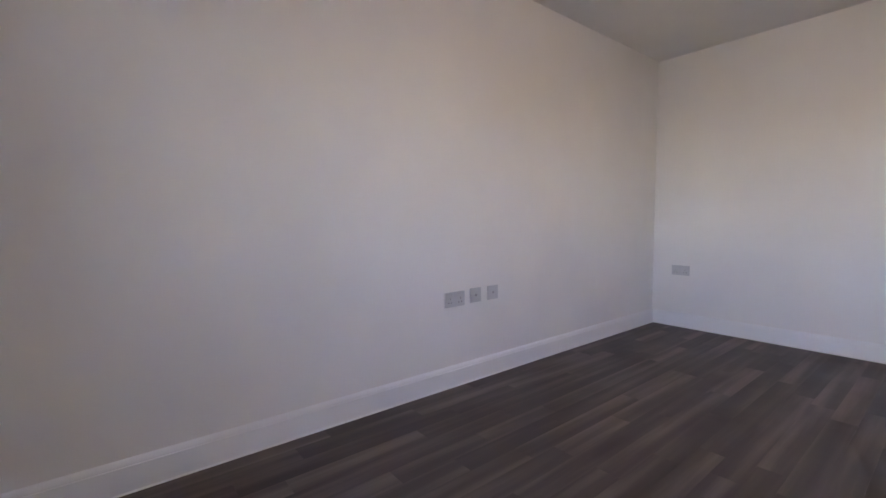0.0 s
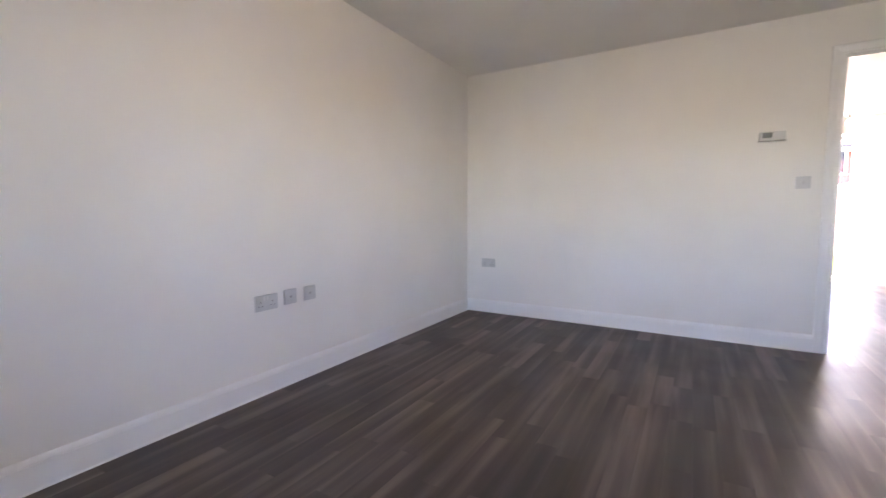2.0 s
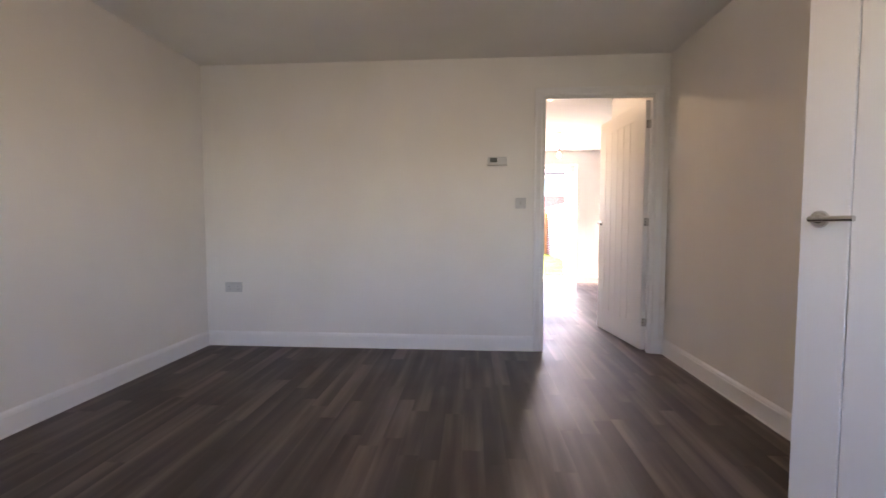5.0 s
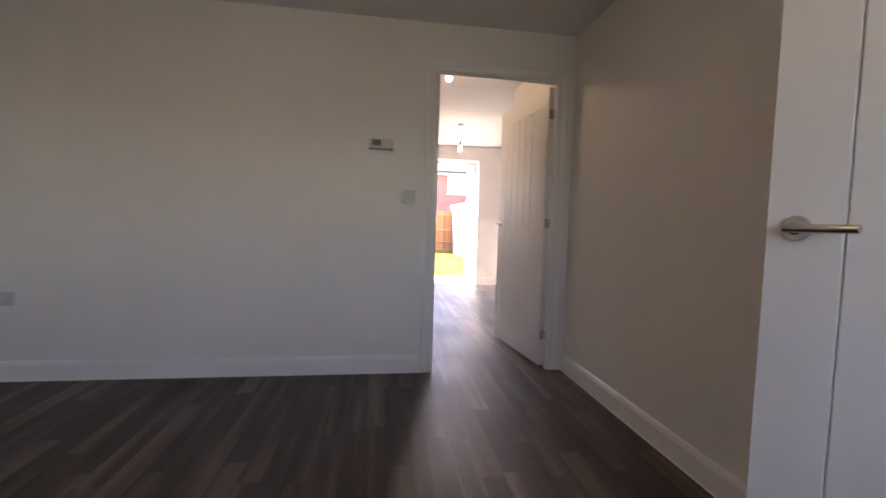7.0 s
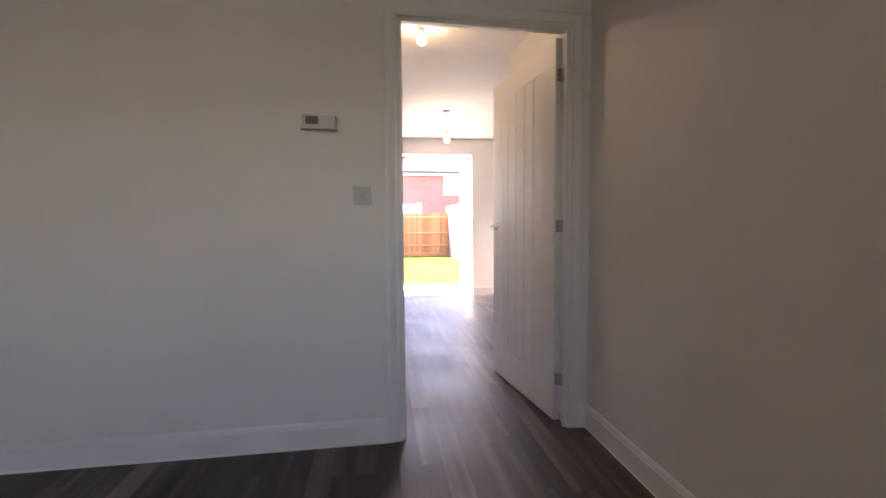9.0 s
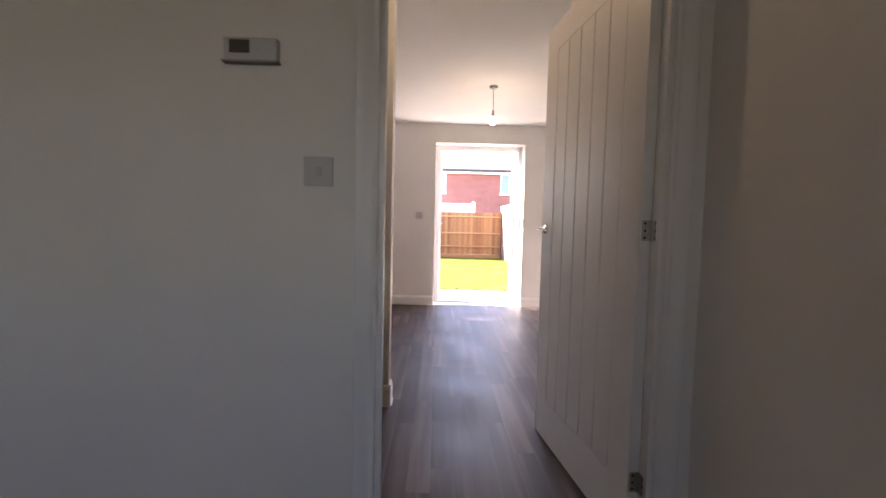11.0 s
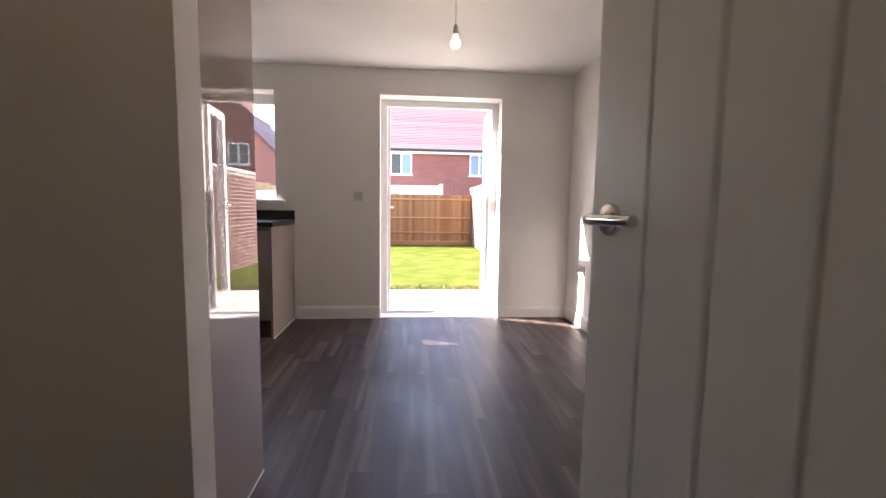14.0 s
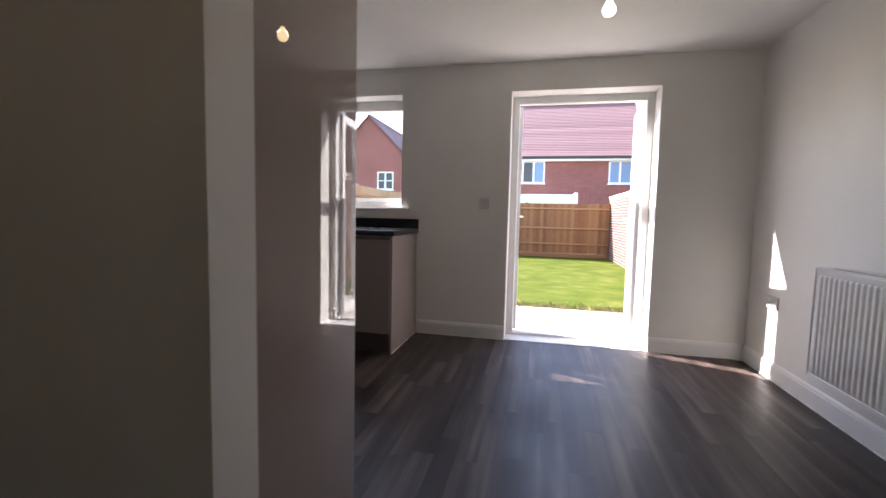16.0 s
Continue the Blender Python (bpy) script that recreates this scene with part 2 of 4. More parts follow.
def lathe(bm, origin, axis, profile, seg=24):
    """Turns (radius, height) pairs about axis through origin."""
    q = Vector(axis).to_track_quat("Z", "Y")
    rings = []
    for r, h in profile:
        rings.append([bm.verts.new(Vector(origin) + q @ Vector((r * math.cos(a), r * math.sin(a), h)))
                      for a in (2 * math.pi * i / seg for i in range(seg))])
    for a, b in zip(rings, rings[1:]):
        for i in range(seg):
            j = (i + 1) % seg
            bm.faces.new((a[i], a[j], b[j], b[i]))
    bm.faces.new(rings[0][::-1])
    bm.faces.new(rings[-1])
    return bm


def tube(bm, points, r, seg=10):
    pts = [Vector(p) for p in points]
    rings = []
    for i, p in enumerate(pts):
        d = (pts[min(i + 1, len(pts) - 1)] - pts[max(i - 1, 0)]).normalized()
        q = d.to_track_quat("Z", "Y")
        rings.append([bm.verts.new(p + q @ Vector((r * math.cos(a), r * math.sin(a), 0))) for a in (2 * math.pi * k / seg for k in range(seg))])
    for a, b in zip(rings, rings[1:]):
        for i in range(seg):
            j = (i + 1) % seg
            bm.faces.new((a[i], a[j], b[j], b[i]))
    bm.faces.new(rings[0][::-1])
    bm.faces.new(rings[-1])
    return bm


def extrude(bm, profile, at):
    """Sweeps a closed profile of (u, v) between the two frames given by at(u, v, end)."""
    a = [bm.verts.new(at(u, v, 0)) for u, v in profile]
    b = [bm.verts.new(at(u, v, 1)) for u, v in profile]
    n = len(profile)
    for i in range(n):
        j = (i + 1) % n
        bm.faces.new((a[i], a[j], b[j], b[i]))
    bm.faces.new(a[::-1])
    bm.faces.new(b)
    return bm


def mesh(name, bm, mat, smooth=False):
    bmesh.ops.recalc_face_normals(bm, faces=bm.faces[:])
    me = bpy.data.meshes.new(name)
    bm.to_mesh(me)
    bm.free()
    me.materials.append(mat)
    if smooth:
        me.polygons.foreach_set("use_smooth", [True] * len(me.polygons))
        me.set_sharp_from_angle(angle=radians(38))
    return me


def part(name, bm, mat, parent, label="", smooth=False):
    ob = new(name, mesh(name, bm, mat, smooth))
    ob.parent = parent
    return tagged(ob, label)


def thing(name, label, category, at=None, group=""):
    ob = tagged(new(name), label, category, group)
    if at is not None:
        ob.matrix_basis = at
    return ob


def setting(name, bm, mat, smooth=False):
    return tagged(new(name, mesh(name, bm, mat, smooth)), kind="structure")


def wall(name, axis, a0, a1, d0, d1, z0, z1, holes=(), mat=None):
    """A wall along axis ("x" or "y") from a0 to a1, thick from d0 to d1, with openings (u0, u1, z0, z1) through it."""
    us = sorted({a0, a1, *(v for h in holes for v in h[:2])})
    zs = sorted({z0, z1, *(v for h in holes for v in h[2:])})
    solid = {}
    for i in range(len(us) - 1):
        for k in range(len(zs) - 1):
            cu, cz = (us[i] + us[i + 1]) / 2, (zs[k] + zs[k + 1]) / 2
            solid[i, k] = not any(h[0] < cu < h[1] and h[2] < cz < h[3] for h in holes)
    bm = bmesh.new()
    cache = {}

    def v(u, d, z):
        key = (u, d, z)
        if key not in cache:
            cache[key] = bm.verts.new((u, d, z) if axis == "x" else (d, u, z))
        return cache[key]

    for (i, k), s in solid.items():
        if not s:
            continue
        u0, u1, w0, w1 = us[i], us[i + 1], zs[k], zs[k + 1]
        for d in (d0, d1):
            bm.faces.new((v(u0, d, w0), v(u1, d, w0), v(u1, d, w1), v(u0, d, w1)))
        for di, dk, p, q in ((-1, 0, (u0, w0), (u0, w1)), (1, 0, (u1, w0), (u1, w1)), (0, -1, (u0, w0), (u1, w0)), (0, 1, (u0, w1), (u1, w1))):
            if not solid.get((i + di, k + dk), False):
                bm.faces.new((v(p[0], d0, p[1]), v(q[0], d0, q[1]), v(q[0], d1, q[1]), v(p[0], d1, p[1])))
    return setting(name, bm, mat if mat else WALL)


SKIRT = ((0, 0), (0.0210, 0), (0.0205, 0.0018), (0.0150, 0.0055), (0.015, 0.098), (0.0122, 0.0995), (0.0122, 0.1035), (0.0105, 0.1105), (0.0070, 0.1175), (0.0030, 0.1225), (0, 0.1245))


def skirting(x0, y0, x1, y1, nx, ny):
    """A moulded skirting board on a wall, proud of it along (nx, ny)."""
    ends = ((x0, y0), (x1, y1))
    bm = extrude(bmesh.new(), SKIRT, lambda u, v, e: (ends[e][0] + nx * (u - 0.001), ends[e][1] + ny * (u - 0.001), v))
    return setting("baseboard", bm, GLOSS)


ARCH = ((0, 0), (0, 0.013), (0.004, 0.016), (0.010, 0.0165), (0.016, 0.013), (0.020, 0.0125), (0.030, 0.014), (0.046, 0.018), (0.056, 0.0195), (0.064, 0.0185), (0.068, 0.014), (0.068, 0))


def architrave(axis, u0, u1, head, face, out):
    """Three moulded trims round a door opening u0 to u1 on the wall face, proud along out."""
    def place(u, d, z):
        d = face + out * (d - 0.001)
        return (u, d, z) if axis == "x" else (d, u, z)
    w = 0.068
    for u, s in ((u0, -1), (u1, 1)):
        setting("trim", extrude(bmesh.new(), ARCH, lambda a, b, e: place(u + s * a, b, (0.0, head + a)[e])), GLOSS, True)
    setting("trim", extrude(bmesh.new(), ARCH, lambda a, b, e: place((u0 - a, u1 + a)[e], b, head + a)), GLOSS, True)


# ---- structure ----
H = 2.386                     # ceiling
LW, LB = 3.847, -4.70         # living room: width, back
STEP_Y, STEP_X = -2.84, 3.668  # where the living room narrows
KW, KG, KO = 4.884, 4.345, 4.645  # kitchen: width, garden wall inside and outside
D0, D1, DH = 2.872, 3.729, 2.064  # inner door opening
NIB_X, NIB_Y, NIB_E = 2.779, 1.168, 1.278
HALL_X, HALL_Y = 3.795, 1.25

bm = bmesh.new()
box(bm, -0.3, LB - 0.3, -0.3, KW + 0.3, KO, -0.0125)
floor = setting("floor", bm, SUB)
bm = bmesh.new()
box(bm, -0.3, LB - 0.3, H, KW + 0.3, KO, H + 0.25)
setting("ceiling", bm, CEIL)

B = -0.012
wall("wall_party", "y", LB - 0.3, KO, -0.3, 0.0, -0.3, H)
wall("wall_front", "x", 0.0, KW, LB - 0.3, LB, -0.3, H, ((2.05, 3.25, 0.92, 2.08),))
wall("wall_living_right", "y", STEP_Y + 0.1, 0.0, LW, LW + 0.1, B, H)
wall("wall_step", "x", STEP_X, LW + 0.1, STEP_Y, STEP_Y + 0.1, B, H)
wall("wall_entrance", "y", LB, STEP_Y, STEP_X, STEP_X + 0.1, B, H, ((-3.76, -2.92, B, DH),))
wall("wall_inner", "x", 0.0, KW, 0.0, 0.066, B, H, ((D0 - 0.03, D1 + 0.03, B, DH + 0.03),))
wall("wall_nib", "x", 1.45, NIB_X, NIB_Y, NIB_E, B, H)
wall("wall_lobby_end", "y", 0.066, NIB_E, 1.35, 1.45, B, H)
wall("wall_lobby_right", "y", 0.066, HALL_Y, HALL_X, HALL_X + 0.1, B, H)
wall("wall_kitchen_back", "x", HALL_X + 0.1, KW, HALL_Y - 0.1, HALL_Y, B, H)
wall("wall_kitchen_left", "y", NIB_E, KG, 0.0, 0.05, B, H)
wall("wall_right", "y", LB - 0.3, KO, KW, KW + 0.3, -0.3, H)
FD0, FD1, FDH = 3.006, 4.176, 2.144
WN0, WN1, WNZ0, WNZ1 = 0.375, 2.035, 1.118, 2.152
wall("wall_garden", "x", 0.0, KW, KG, KO, -0.3, H, ((FD0, FD1, -0.012, FDH), (WN0, WN1, WNZ0, WNZ1)))

# skirting boards
skirting(0, LB, 0, 0, 1, 0)
skirting(0.0145, 0, D0 - 0.070, 0, 0, -1)
skirting(D1 + 0.070, 0, LW - 0.0145, 0, 0, -1)
skirting(LW, 0, LW, STEP_Y + 0.1, -1, 0)
skirting(STEP_X, -3.83, STEP_X, LB, -1, 0)
skirting(1.45, NIB_Y, NIB_X + 0.014, NIB_Y, 0, -1)
skirting(NIB_X, NIB_Y, NIB_X, NIB_E - 0.001, 1, 0)
skirting(HALL_X, 0.088, HALL_X, HALL_Y, -1, 0)
skirting(2.212, KG, FD0 - 0.002, KG, 0, -1)
skirting(FD1 + 0.002, KG, KW - 0.0145, KG, 0, -1)
skirting(KW, KG, KW, HALL_Y, -1, 0)
skirting(HALL_X, HALL_Y, KW - 0.0145, HALL_Y, 0, 1)

# door lining with stops, and its moulded trims on both faces
bm = bmesh.new()
box(bm, D0 - 0.03, -0.002, B, D0, 0.068, DH)
box(bm, D1, -0.002, B, D1 + 0.03, 0.068, DH)
box(bm, D0 - 0.03, -0.002, DH, D1 + 0.03, 0.068, DH + 0.03)
rbox(bm, D0 - 0.002, 0.002, 0.0, D0 + 0.012, 0.024, DH, 0.002)
rbox(bm, D1 - 0.012, 0.002, 0.0, D1 + 0.002, 0.024, DH, 0.002)
rbox(bm, D0, 0.002, DH - 0.012, D1, 0.024, DH + 0.002, 0.002)
setting("door_lining", bm, GLOSS)
architrave("x", D0 - 0.006, D1 + 0.006, DH + 0.006, 0.0, -1)
architrave("x", D0 - 0.006, D1 + 0.006, DH + 0.006, 0.066, 1)
bm = bmesh.new()
box(bm, STEP_X - 0.002, -3.76, B, STEP_X + 0.102, -3.735, DH)
box(bm, STEP_X - 0.002, -2.945, B, STEP_X + 0.102, -2.92, DH)
box(bm, STEP_X - 0.002, -3.735, DH - 0.025, STEP_X + 0.102, -2.945, DH)
setting("door_lining", bm, GLOSS)


# ---- doors ----
LEAF_W, LEAF_H, LEAF_T = 0.846, 2.040, 0.040


def lever(parent, x, z, y, out):
    """A round rose with a straight lever that points towards the hinges."""
    h = part("handle", lathe(bmesh.new(), (x, y, z), (0, out, 0), ((0.026, -0.001), (0.026, 0.005), (0.024, 0.008), (0.013, 0.0085), (0.0095, 0.012), (0.0095, 0.039))), CHROME, parent, "polished chrome lever handle", True)
    part("lever", tube(bmesh.new(), [(x + 0.003, y + out * 0.039, z), (x - 0.002, y + out * 0.040, z), (x - 0.03, y + out * 0.041, z), (x - 0.075, y + out * 0.043, z), (x - 0.112, y + out * 0.043, z)], 0.0085, 14), CHROME, h, "", True)


def plank_door(name, at, label, grip=1.064):
    """A ledged door leaf: flat stiles and rails round upright boards with V joints. Hinge edge at x = 0."""
    d = thing(name, label, "door", at)
    st, top, bot, rec = 0.130, 0.130, 0.200, 0.002
    z0 = 0.008
    for a, b in ((0, st), (LEAF_W - st, LEAF_W)):
        part("stile", rbox(bmesh.new(), a, 0, z0, b, LEAF_T, z0 + LEAF_H, 0.002), DOOR, d)
    for a, b in ((z0, z0 + bot), (z0 + LEAF_H - top, z0 + LEAF_H)):
        part("rail", rbox(bmesh.new(), st - 0.001, 0.0, a, LEAF_W - st + 0.001, LEAF_T, b, 0.0015), DOOR, d)
    n = 5
    bw = (LEAF_W - 2 * st) / n
    for i in range(n):
        x0 = st + i * bw
        b = bmesh.new()
        c = 0.0058
        prof = ((x0 + 0.0010, rec + 0.0055), (x0 + c, rec), (x0 + bw - c, rec), (x0 + bw - 0.0010, rec + 0.0055),
                (x0 + bw - 0.0010, LEAF_T - rec - 0.0055), (x0 + bw - c, LEAF_T - rec), (x0 + c, LEAF_T - rec), (x0 + 0.0010, LEAF_T - rec - 0.0055))
        extrude(b, prof, lambda u, v, e: (u, v, (z0 + bot - 0.002, z0 + LEAF_H - top + 0.002)[e]))
        part("board", b, DOOR, d)
    lever(d, LEAF_W - 0.055, grip, 0, -1)
    lever(d, LEAF_W - 0.055, grip, LEAF_T, 1)
    part("latch_plate", rbox(bmesh.new(), LEAF_W - 0.001, 0.009, 0.99, LEAF_W + 0.0015, 0.031, 1.10, 0.0008), STEEL, d)
    return d


def butt_hinges(d):
    """Three steel hinges where the leaf's edge meets the lining: two flaps with screws and a knuckle."""
    for z in (0.237, 1.068, 1.858):
        h = part("hinge", rbox(bmesh.new(), -0.0025, 0.003, z - 0.033, 0.0012, 0.034, z + 0.033, 0.001), STEEL, d, "satin steel butt hinge")
        part("flap", rbox(bmesh.new(), -0.041, 0.0035, z - 0.033, -0.009, 0.0075, z + 0.033, 0.001), STEEL, h)
        k = bmesh.new()
        lathe(k, (-0.006, 0.003, z - 0.033), (0, 0, 1), ((0.0055, 0), (0.0055, 0.021), (0.005, 0.0215), (0.005, 0.0225), (0.0055, 0.023), (0.0055, 0.043), (0.005, 0.0435), (0.005, 0.0445), (0.0055, 0.045), (0.0055, 0.066)), 14)
        part("knuckle", k, STEEL, h, "", True)
        for dz in (-0.023, 0.0, 0.023):
            part("screw", lathe(bmesh.new(), (-0.0024, 0.024, z + dz), (-1, 0, 0), ((0.0044, 0), (0.0030, 0.0008)), 10), DARK, h)
            part("screw", lathe(bmesh.new(), (-0.031, 0.0074, z + dz), (0, 1, 0), ((0.0044, 0), (0.0030, 0.0008)), 10), DARK, h)


inner_door = plank_door("door_1", pose(3.7300, 0.075, 0, 0, 0, 97.2), "white painted boarded door standing open into the kitchen")
butt_hinges(inner_door)
hall_door = plank_door("door_2", pose(3.619, -2.903, 0, 0, 0, 108.1), "white painted boarded door folded back into the living room", 1.056)
butt_hinges(hall_door)

keep = thing("strike_plate", "satin steel latch keep let into the white door lining", "door hardware", pose(D0, 0.046, 1.055))
part("plate", rbox(bmesh.new(), -0.0005, -0.012, -0.024, 0.0018, 0.014, 0.024, 0.001), STEEL, keep)
part("latch_hole", box(bmesh.new(), 0.0016, -0.005, -0.009, 0.0022, 0.006, 0.009), DARK, keep)


# ---- wall fittings ----
def plate(bm, w, h, t=0.009, r=0.006):
    """A wall plate facing -y with its back at y = 0."""
    return rbox(bm, -w / 2, -t, -h / 2, w / 2, 0.0005, h / 2, 0.0022, 2)


def rocker(p, x, z, w=0.011, h=0.022, mat=PLASTIC):
    part("rocker", rbox(bmesh.new(), x - w / 2, -0.0125, z - h / 2, x + w / 2, -0.008, z + h / 2, 0.0012), mat, p)


def pins(p, x, z):
    for dx, dz, w, h in ((0, 0.011, 0.004, 0.008), (-0.011, -0.011, 0.0065, 0.004), (0.011, -0.011, 0.0065, 0.004)):
        part("pin_hole", box(bmesh.new(), x + dx - w / 2, -0.0096, z + dz - h / 2, x + dx + w / 2, -0.0088, z + dz + h / 2), DARK, p)


def double_socket(at, label):
    p = thing("double_socket", label, "socket", at)
    part("faceplate", plate(bmesh.new(), 0.146, 0.086), PLASTIC, p)
    for s in (-1, 1):
        rocker(p, s * 0.012, 0.024)
        pins(p, s * 0.038, -0.006)
    return p


def light_switch(at, label):
    p = thing("light_switch", label, "light switch", at)
    part("faceplate", plate(bmesh.new(), 0.086, 0.086), PLASTIC, p)
    rocker(p, 0, 0, 0.017, 0.027, ROCKER)
    return p


double_socket(pose(0.243, 0, 0.508), "white plastic double socket low on the living room wall")
double_socket(pose(0, -2.441, 0.512, 0, 0, 90), "white plastic double socket beside two small outlets")
tv = thing("aerial_outlet", "square white aerial outlet with a round pin", "wall outlet", pose(0, -2.278, 0.519, 0, 0, 90))
part("faceplate", plate(bmesh.new(), 0.086, 0.086), PLASTIC, tv)
part("collar", lathe(bmesh.new(), (0, -0.008, 0), (0, -1, 0), ((0.008, 0), (0.008, 0.004), (0.005, 0.0045), (0.005, 0.002)), 16), GREYPLASTIC, tv)
tel = thing("telephone_outlet", "square white telephone outlet with a small slot", "wall outlet", pose(0, -2.131, 0.519, 0, 0, 90))
part("faceplate", plate(bmesh.new(), 0.086, 0.086), PLASTIC, tel)
part("slot", box(bmesh.new(), -0.008, -0.0097, -0.006, 0.008, -0.0088, 0.006), GREYPLASTIC, tel)
light_switch(pose(2.688, 0, 1.220), "white light switch beside the inner door frame")
double_socket(pose(KW, 3.985, 0.527, 0, 0, -90), "white plastic double socket near the kitchen corner")
light_switch(pose(2.800, KG, 1.190), "white light switch beside the garden door")

th = thing("thermostat", "white wall thermostat with a small grey display", "thermostat", pose(2.495, 0, 1.552))
part("body", rbox(bmesh.new(), -0.076, -0.026, -0.022, 0.078, 0.0005, 0.041, 0.004, 3), PLASTIC, th)
part("display", rbox(bmesh.new(), -0.058, -0.0275, -0.003, 0.000, -0.0255, 0.034, 0.001), SCREEN, th, "grey liquid crystal display")
# thin lip below the body, its grey holding the shade there
part("base_shade_lip", rbox(bmesh.new(), -0.081, -0.029, -0.0265, 0.081, 0.0, -0.0220, 0.001), GREYPLASTIC, th)
for i in range(3):
    part("button", rbox(bmesh.new(), 0.014 + i * 0.018, -0.0275, 0.004, 0.026 + i * 0.018, -0.0255, 0.012, 0.001), PLASTIC, th)

stop = thing("door_stop", "small brown rubber door stop on the skirting", "door stop", pose(2.700, NIB_Y - 0.014, 0.066))
part("cup", lathe(bmesh.new(), (0, 0.0005, 0), (0, -1, 0), ((0.011, 0), (0.011, 0.004), (0.009, 0.016), (0.006, 0.022)), 18), RUBBER, stop, "", True)


# ---- lamps ----
def bulb_shape(bm, r=0.030):
    prof = [(0.0125, 0.0), (0.0135, -0.012)]
    for i in range(1, 12):
        a = math.pi * (0.20 + 0.78 * i / 11)
        prof.append((max(r * math.sin(a), 0.0015), -0.012 - r * (math.cos(0.20 * math.pi) - math.cos(a)) - 0.012))
    return lathe(bm, (0, 0, 0), (0, 0, 1), prof, 20)


def pendant(at, drop, label):
    """Ceiling rose, flex, lampholder and lit bulb. Origin on the ceiling."""
    p = thing("pendant_lamp", label, "lamp", at)
    part("ceiling_rose", lathe(bmesh.new(), (0, 0, 0.001), (0, 0, -1), ((0.040, 0), (0.040, 0.010), (0.037, 0.020), (0.012, 0.027), (0.006, 0.030)), 24), PLASTIC, p, "white ceiling rose", True)
    part("flex", tube(bmesh.new(), [(0, 0, -0.028), (0, 0, -drop + 0.06)], 0.0030, 8), PLASTIC, p)
    part("lampholder", lathe(bmesh.new(), (0, 0, -drop + 0.062), (0, 0, -1), ((0.006, 0), (0.011, 0.008), (0.0135, 0.018), (0.0135, 0.036), (0.017, 0.038), (0.017, 0.060)), 18), GREYPLASTIC, p, "", True)
    b = part("bulb", bulb_shape(bmesh.new()), BULB, p, "lit opal bulb", True)
    b.location = (0, 0, -drop)
    b.visible_shadow = False
    return p


pendant(pose(3.546, 2.80, H), 0.285, "white pendant flex with a bare lit bulb")
pendant(pose(1.9, -2.15, H), 0.285, "white pendant flex with a bare lit bulb in the living room")
hall = thing("batten_lamp", "white batten lampholder with a bare lit bulb on the hall ceiling", "lamp", pose(3.06, 0.775, H))
part("base", lathe(bmesh.new(), (0, 0, 0.001), (0, 0, -1), ((0.032, 0), (0.032, 0.008), (0.022, 0.014), (0.017, 0.016), (0.017, 0.045)), 22), PLASTIC, hall, "", True)
b = part("bulb", bulb_shape(bmesh.new()), BULB, hall, "lit opal bulb", True)
b.location, b.visible_shadow = (0, 0, -0.044), False


# ---- kitchen ----
tall = thing("tall_cabinet", "tall cashmere gloss cabinet end standing behind the wall nib", "kitchen cabinet")
TX, TY0, TY1, TZ = 2.686, NIB_E + 0.002, 1.903, 2.34
ep = part("end_panel", rbox(bmesh.new(), -0.018, TY0 - TY1, 0.0015, 0, 0, TZ, 0.0012), CASHMERE, tall, "glossy cashmere end panel")
ep.matrix_basis = pose(TX, TY1, 0, 0, 0, -0.3)
part("body", box(bmesh.new(), TX - 0.62, TY0, 0.15, TX - 0.032, TY1 - 0.022, TZ - 0.01), PLASTIC, tall)
part("door", rbox(bmesh.new(), TX - 0.62, TY1 - 0.020, 0.152, TX - 0.021, TY1 - 0.001, TZ - 0.012, 0.0015), CASHMERE, tall)
part("plinth", box(bmesh.new(), TX - 0.62, TY1 - 0.075, 0.0015, TX - 0.019, TY1 - 0.06, 0.148), PLINTH, tall)
part("sealant_bead", rbox(bmesh.new(), TX - 0.002, TY0, 0.0008, TX + 0.004, TY1, 0.006, 0.001), GLOSS, tall, "white sealant bead along the floor")

BX1, BY0 = 2.190, 3.680


def base_unit(x0, x1, label, end=False):
    u = thing("base_unit", label, "kitchen cabinet", None, "base units under the window")
    part("body", box(bmesh.new(), x0 + 0.001, BY0 + 0.022, 0.15, x1 - 0.001, KG - 0.002, 0.915), PLASTIC, u)
    dr = part("drawer_front" if end else "door", rbox(bmesh.new(), x0 + 0.002, BY0 + 0.001, 0.155, x1 - 0.002, BY0 + 0.020, 0.912, 0.0015), CASHMERE, u, "glossy cashmere door")
    part("grip_rail", rbox(bmesh.new(), x0 + 0.002, BY0 - 0.001, 0.885, x1 - 0.002, BY0 + 0.0005, 0.912, 0.0004), PLINTH, dr)
    part("plinth", box(bmesh.new(), x0, BY0 + 0.05, 0.0015, x1, BY0 + 0.066, 0.149), PLINTH, u, "dark plinth")
    if end:
        part("end_panel", rbox(bmesh.new(), x1, BY0, 0.0015, x1 + 0.018, KG - 0.002, 0.916, 0.0012), CASHMERE, u, "pale glossy end panel")
        part("sealant_bead", rbox(bmesh.new(), x1 + 0.016, BY0, 0.0008, x1 + 0.022, KG - 0.016, 0.006, 0.001), GLOSS, u)


for i in range(3):
    base_unit(BX1 - 0.018 - 0.6 * (i + 1), BX1 - 0.018 - 0.6 * i, "cashmere gloss base unit under the black worktop", i == 0)
top = thing("worktop", "black speckled laminate worktop with a matching upstand", "worktop")
part("slab", rbox(bmesh.new(), 0.06, BY0 - 0.020, 0.918, 2.206, KG - 0.001, 0.956, 0.004, 3), BLACKTOP, top)
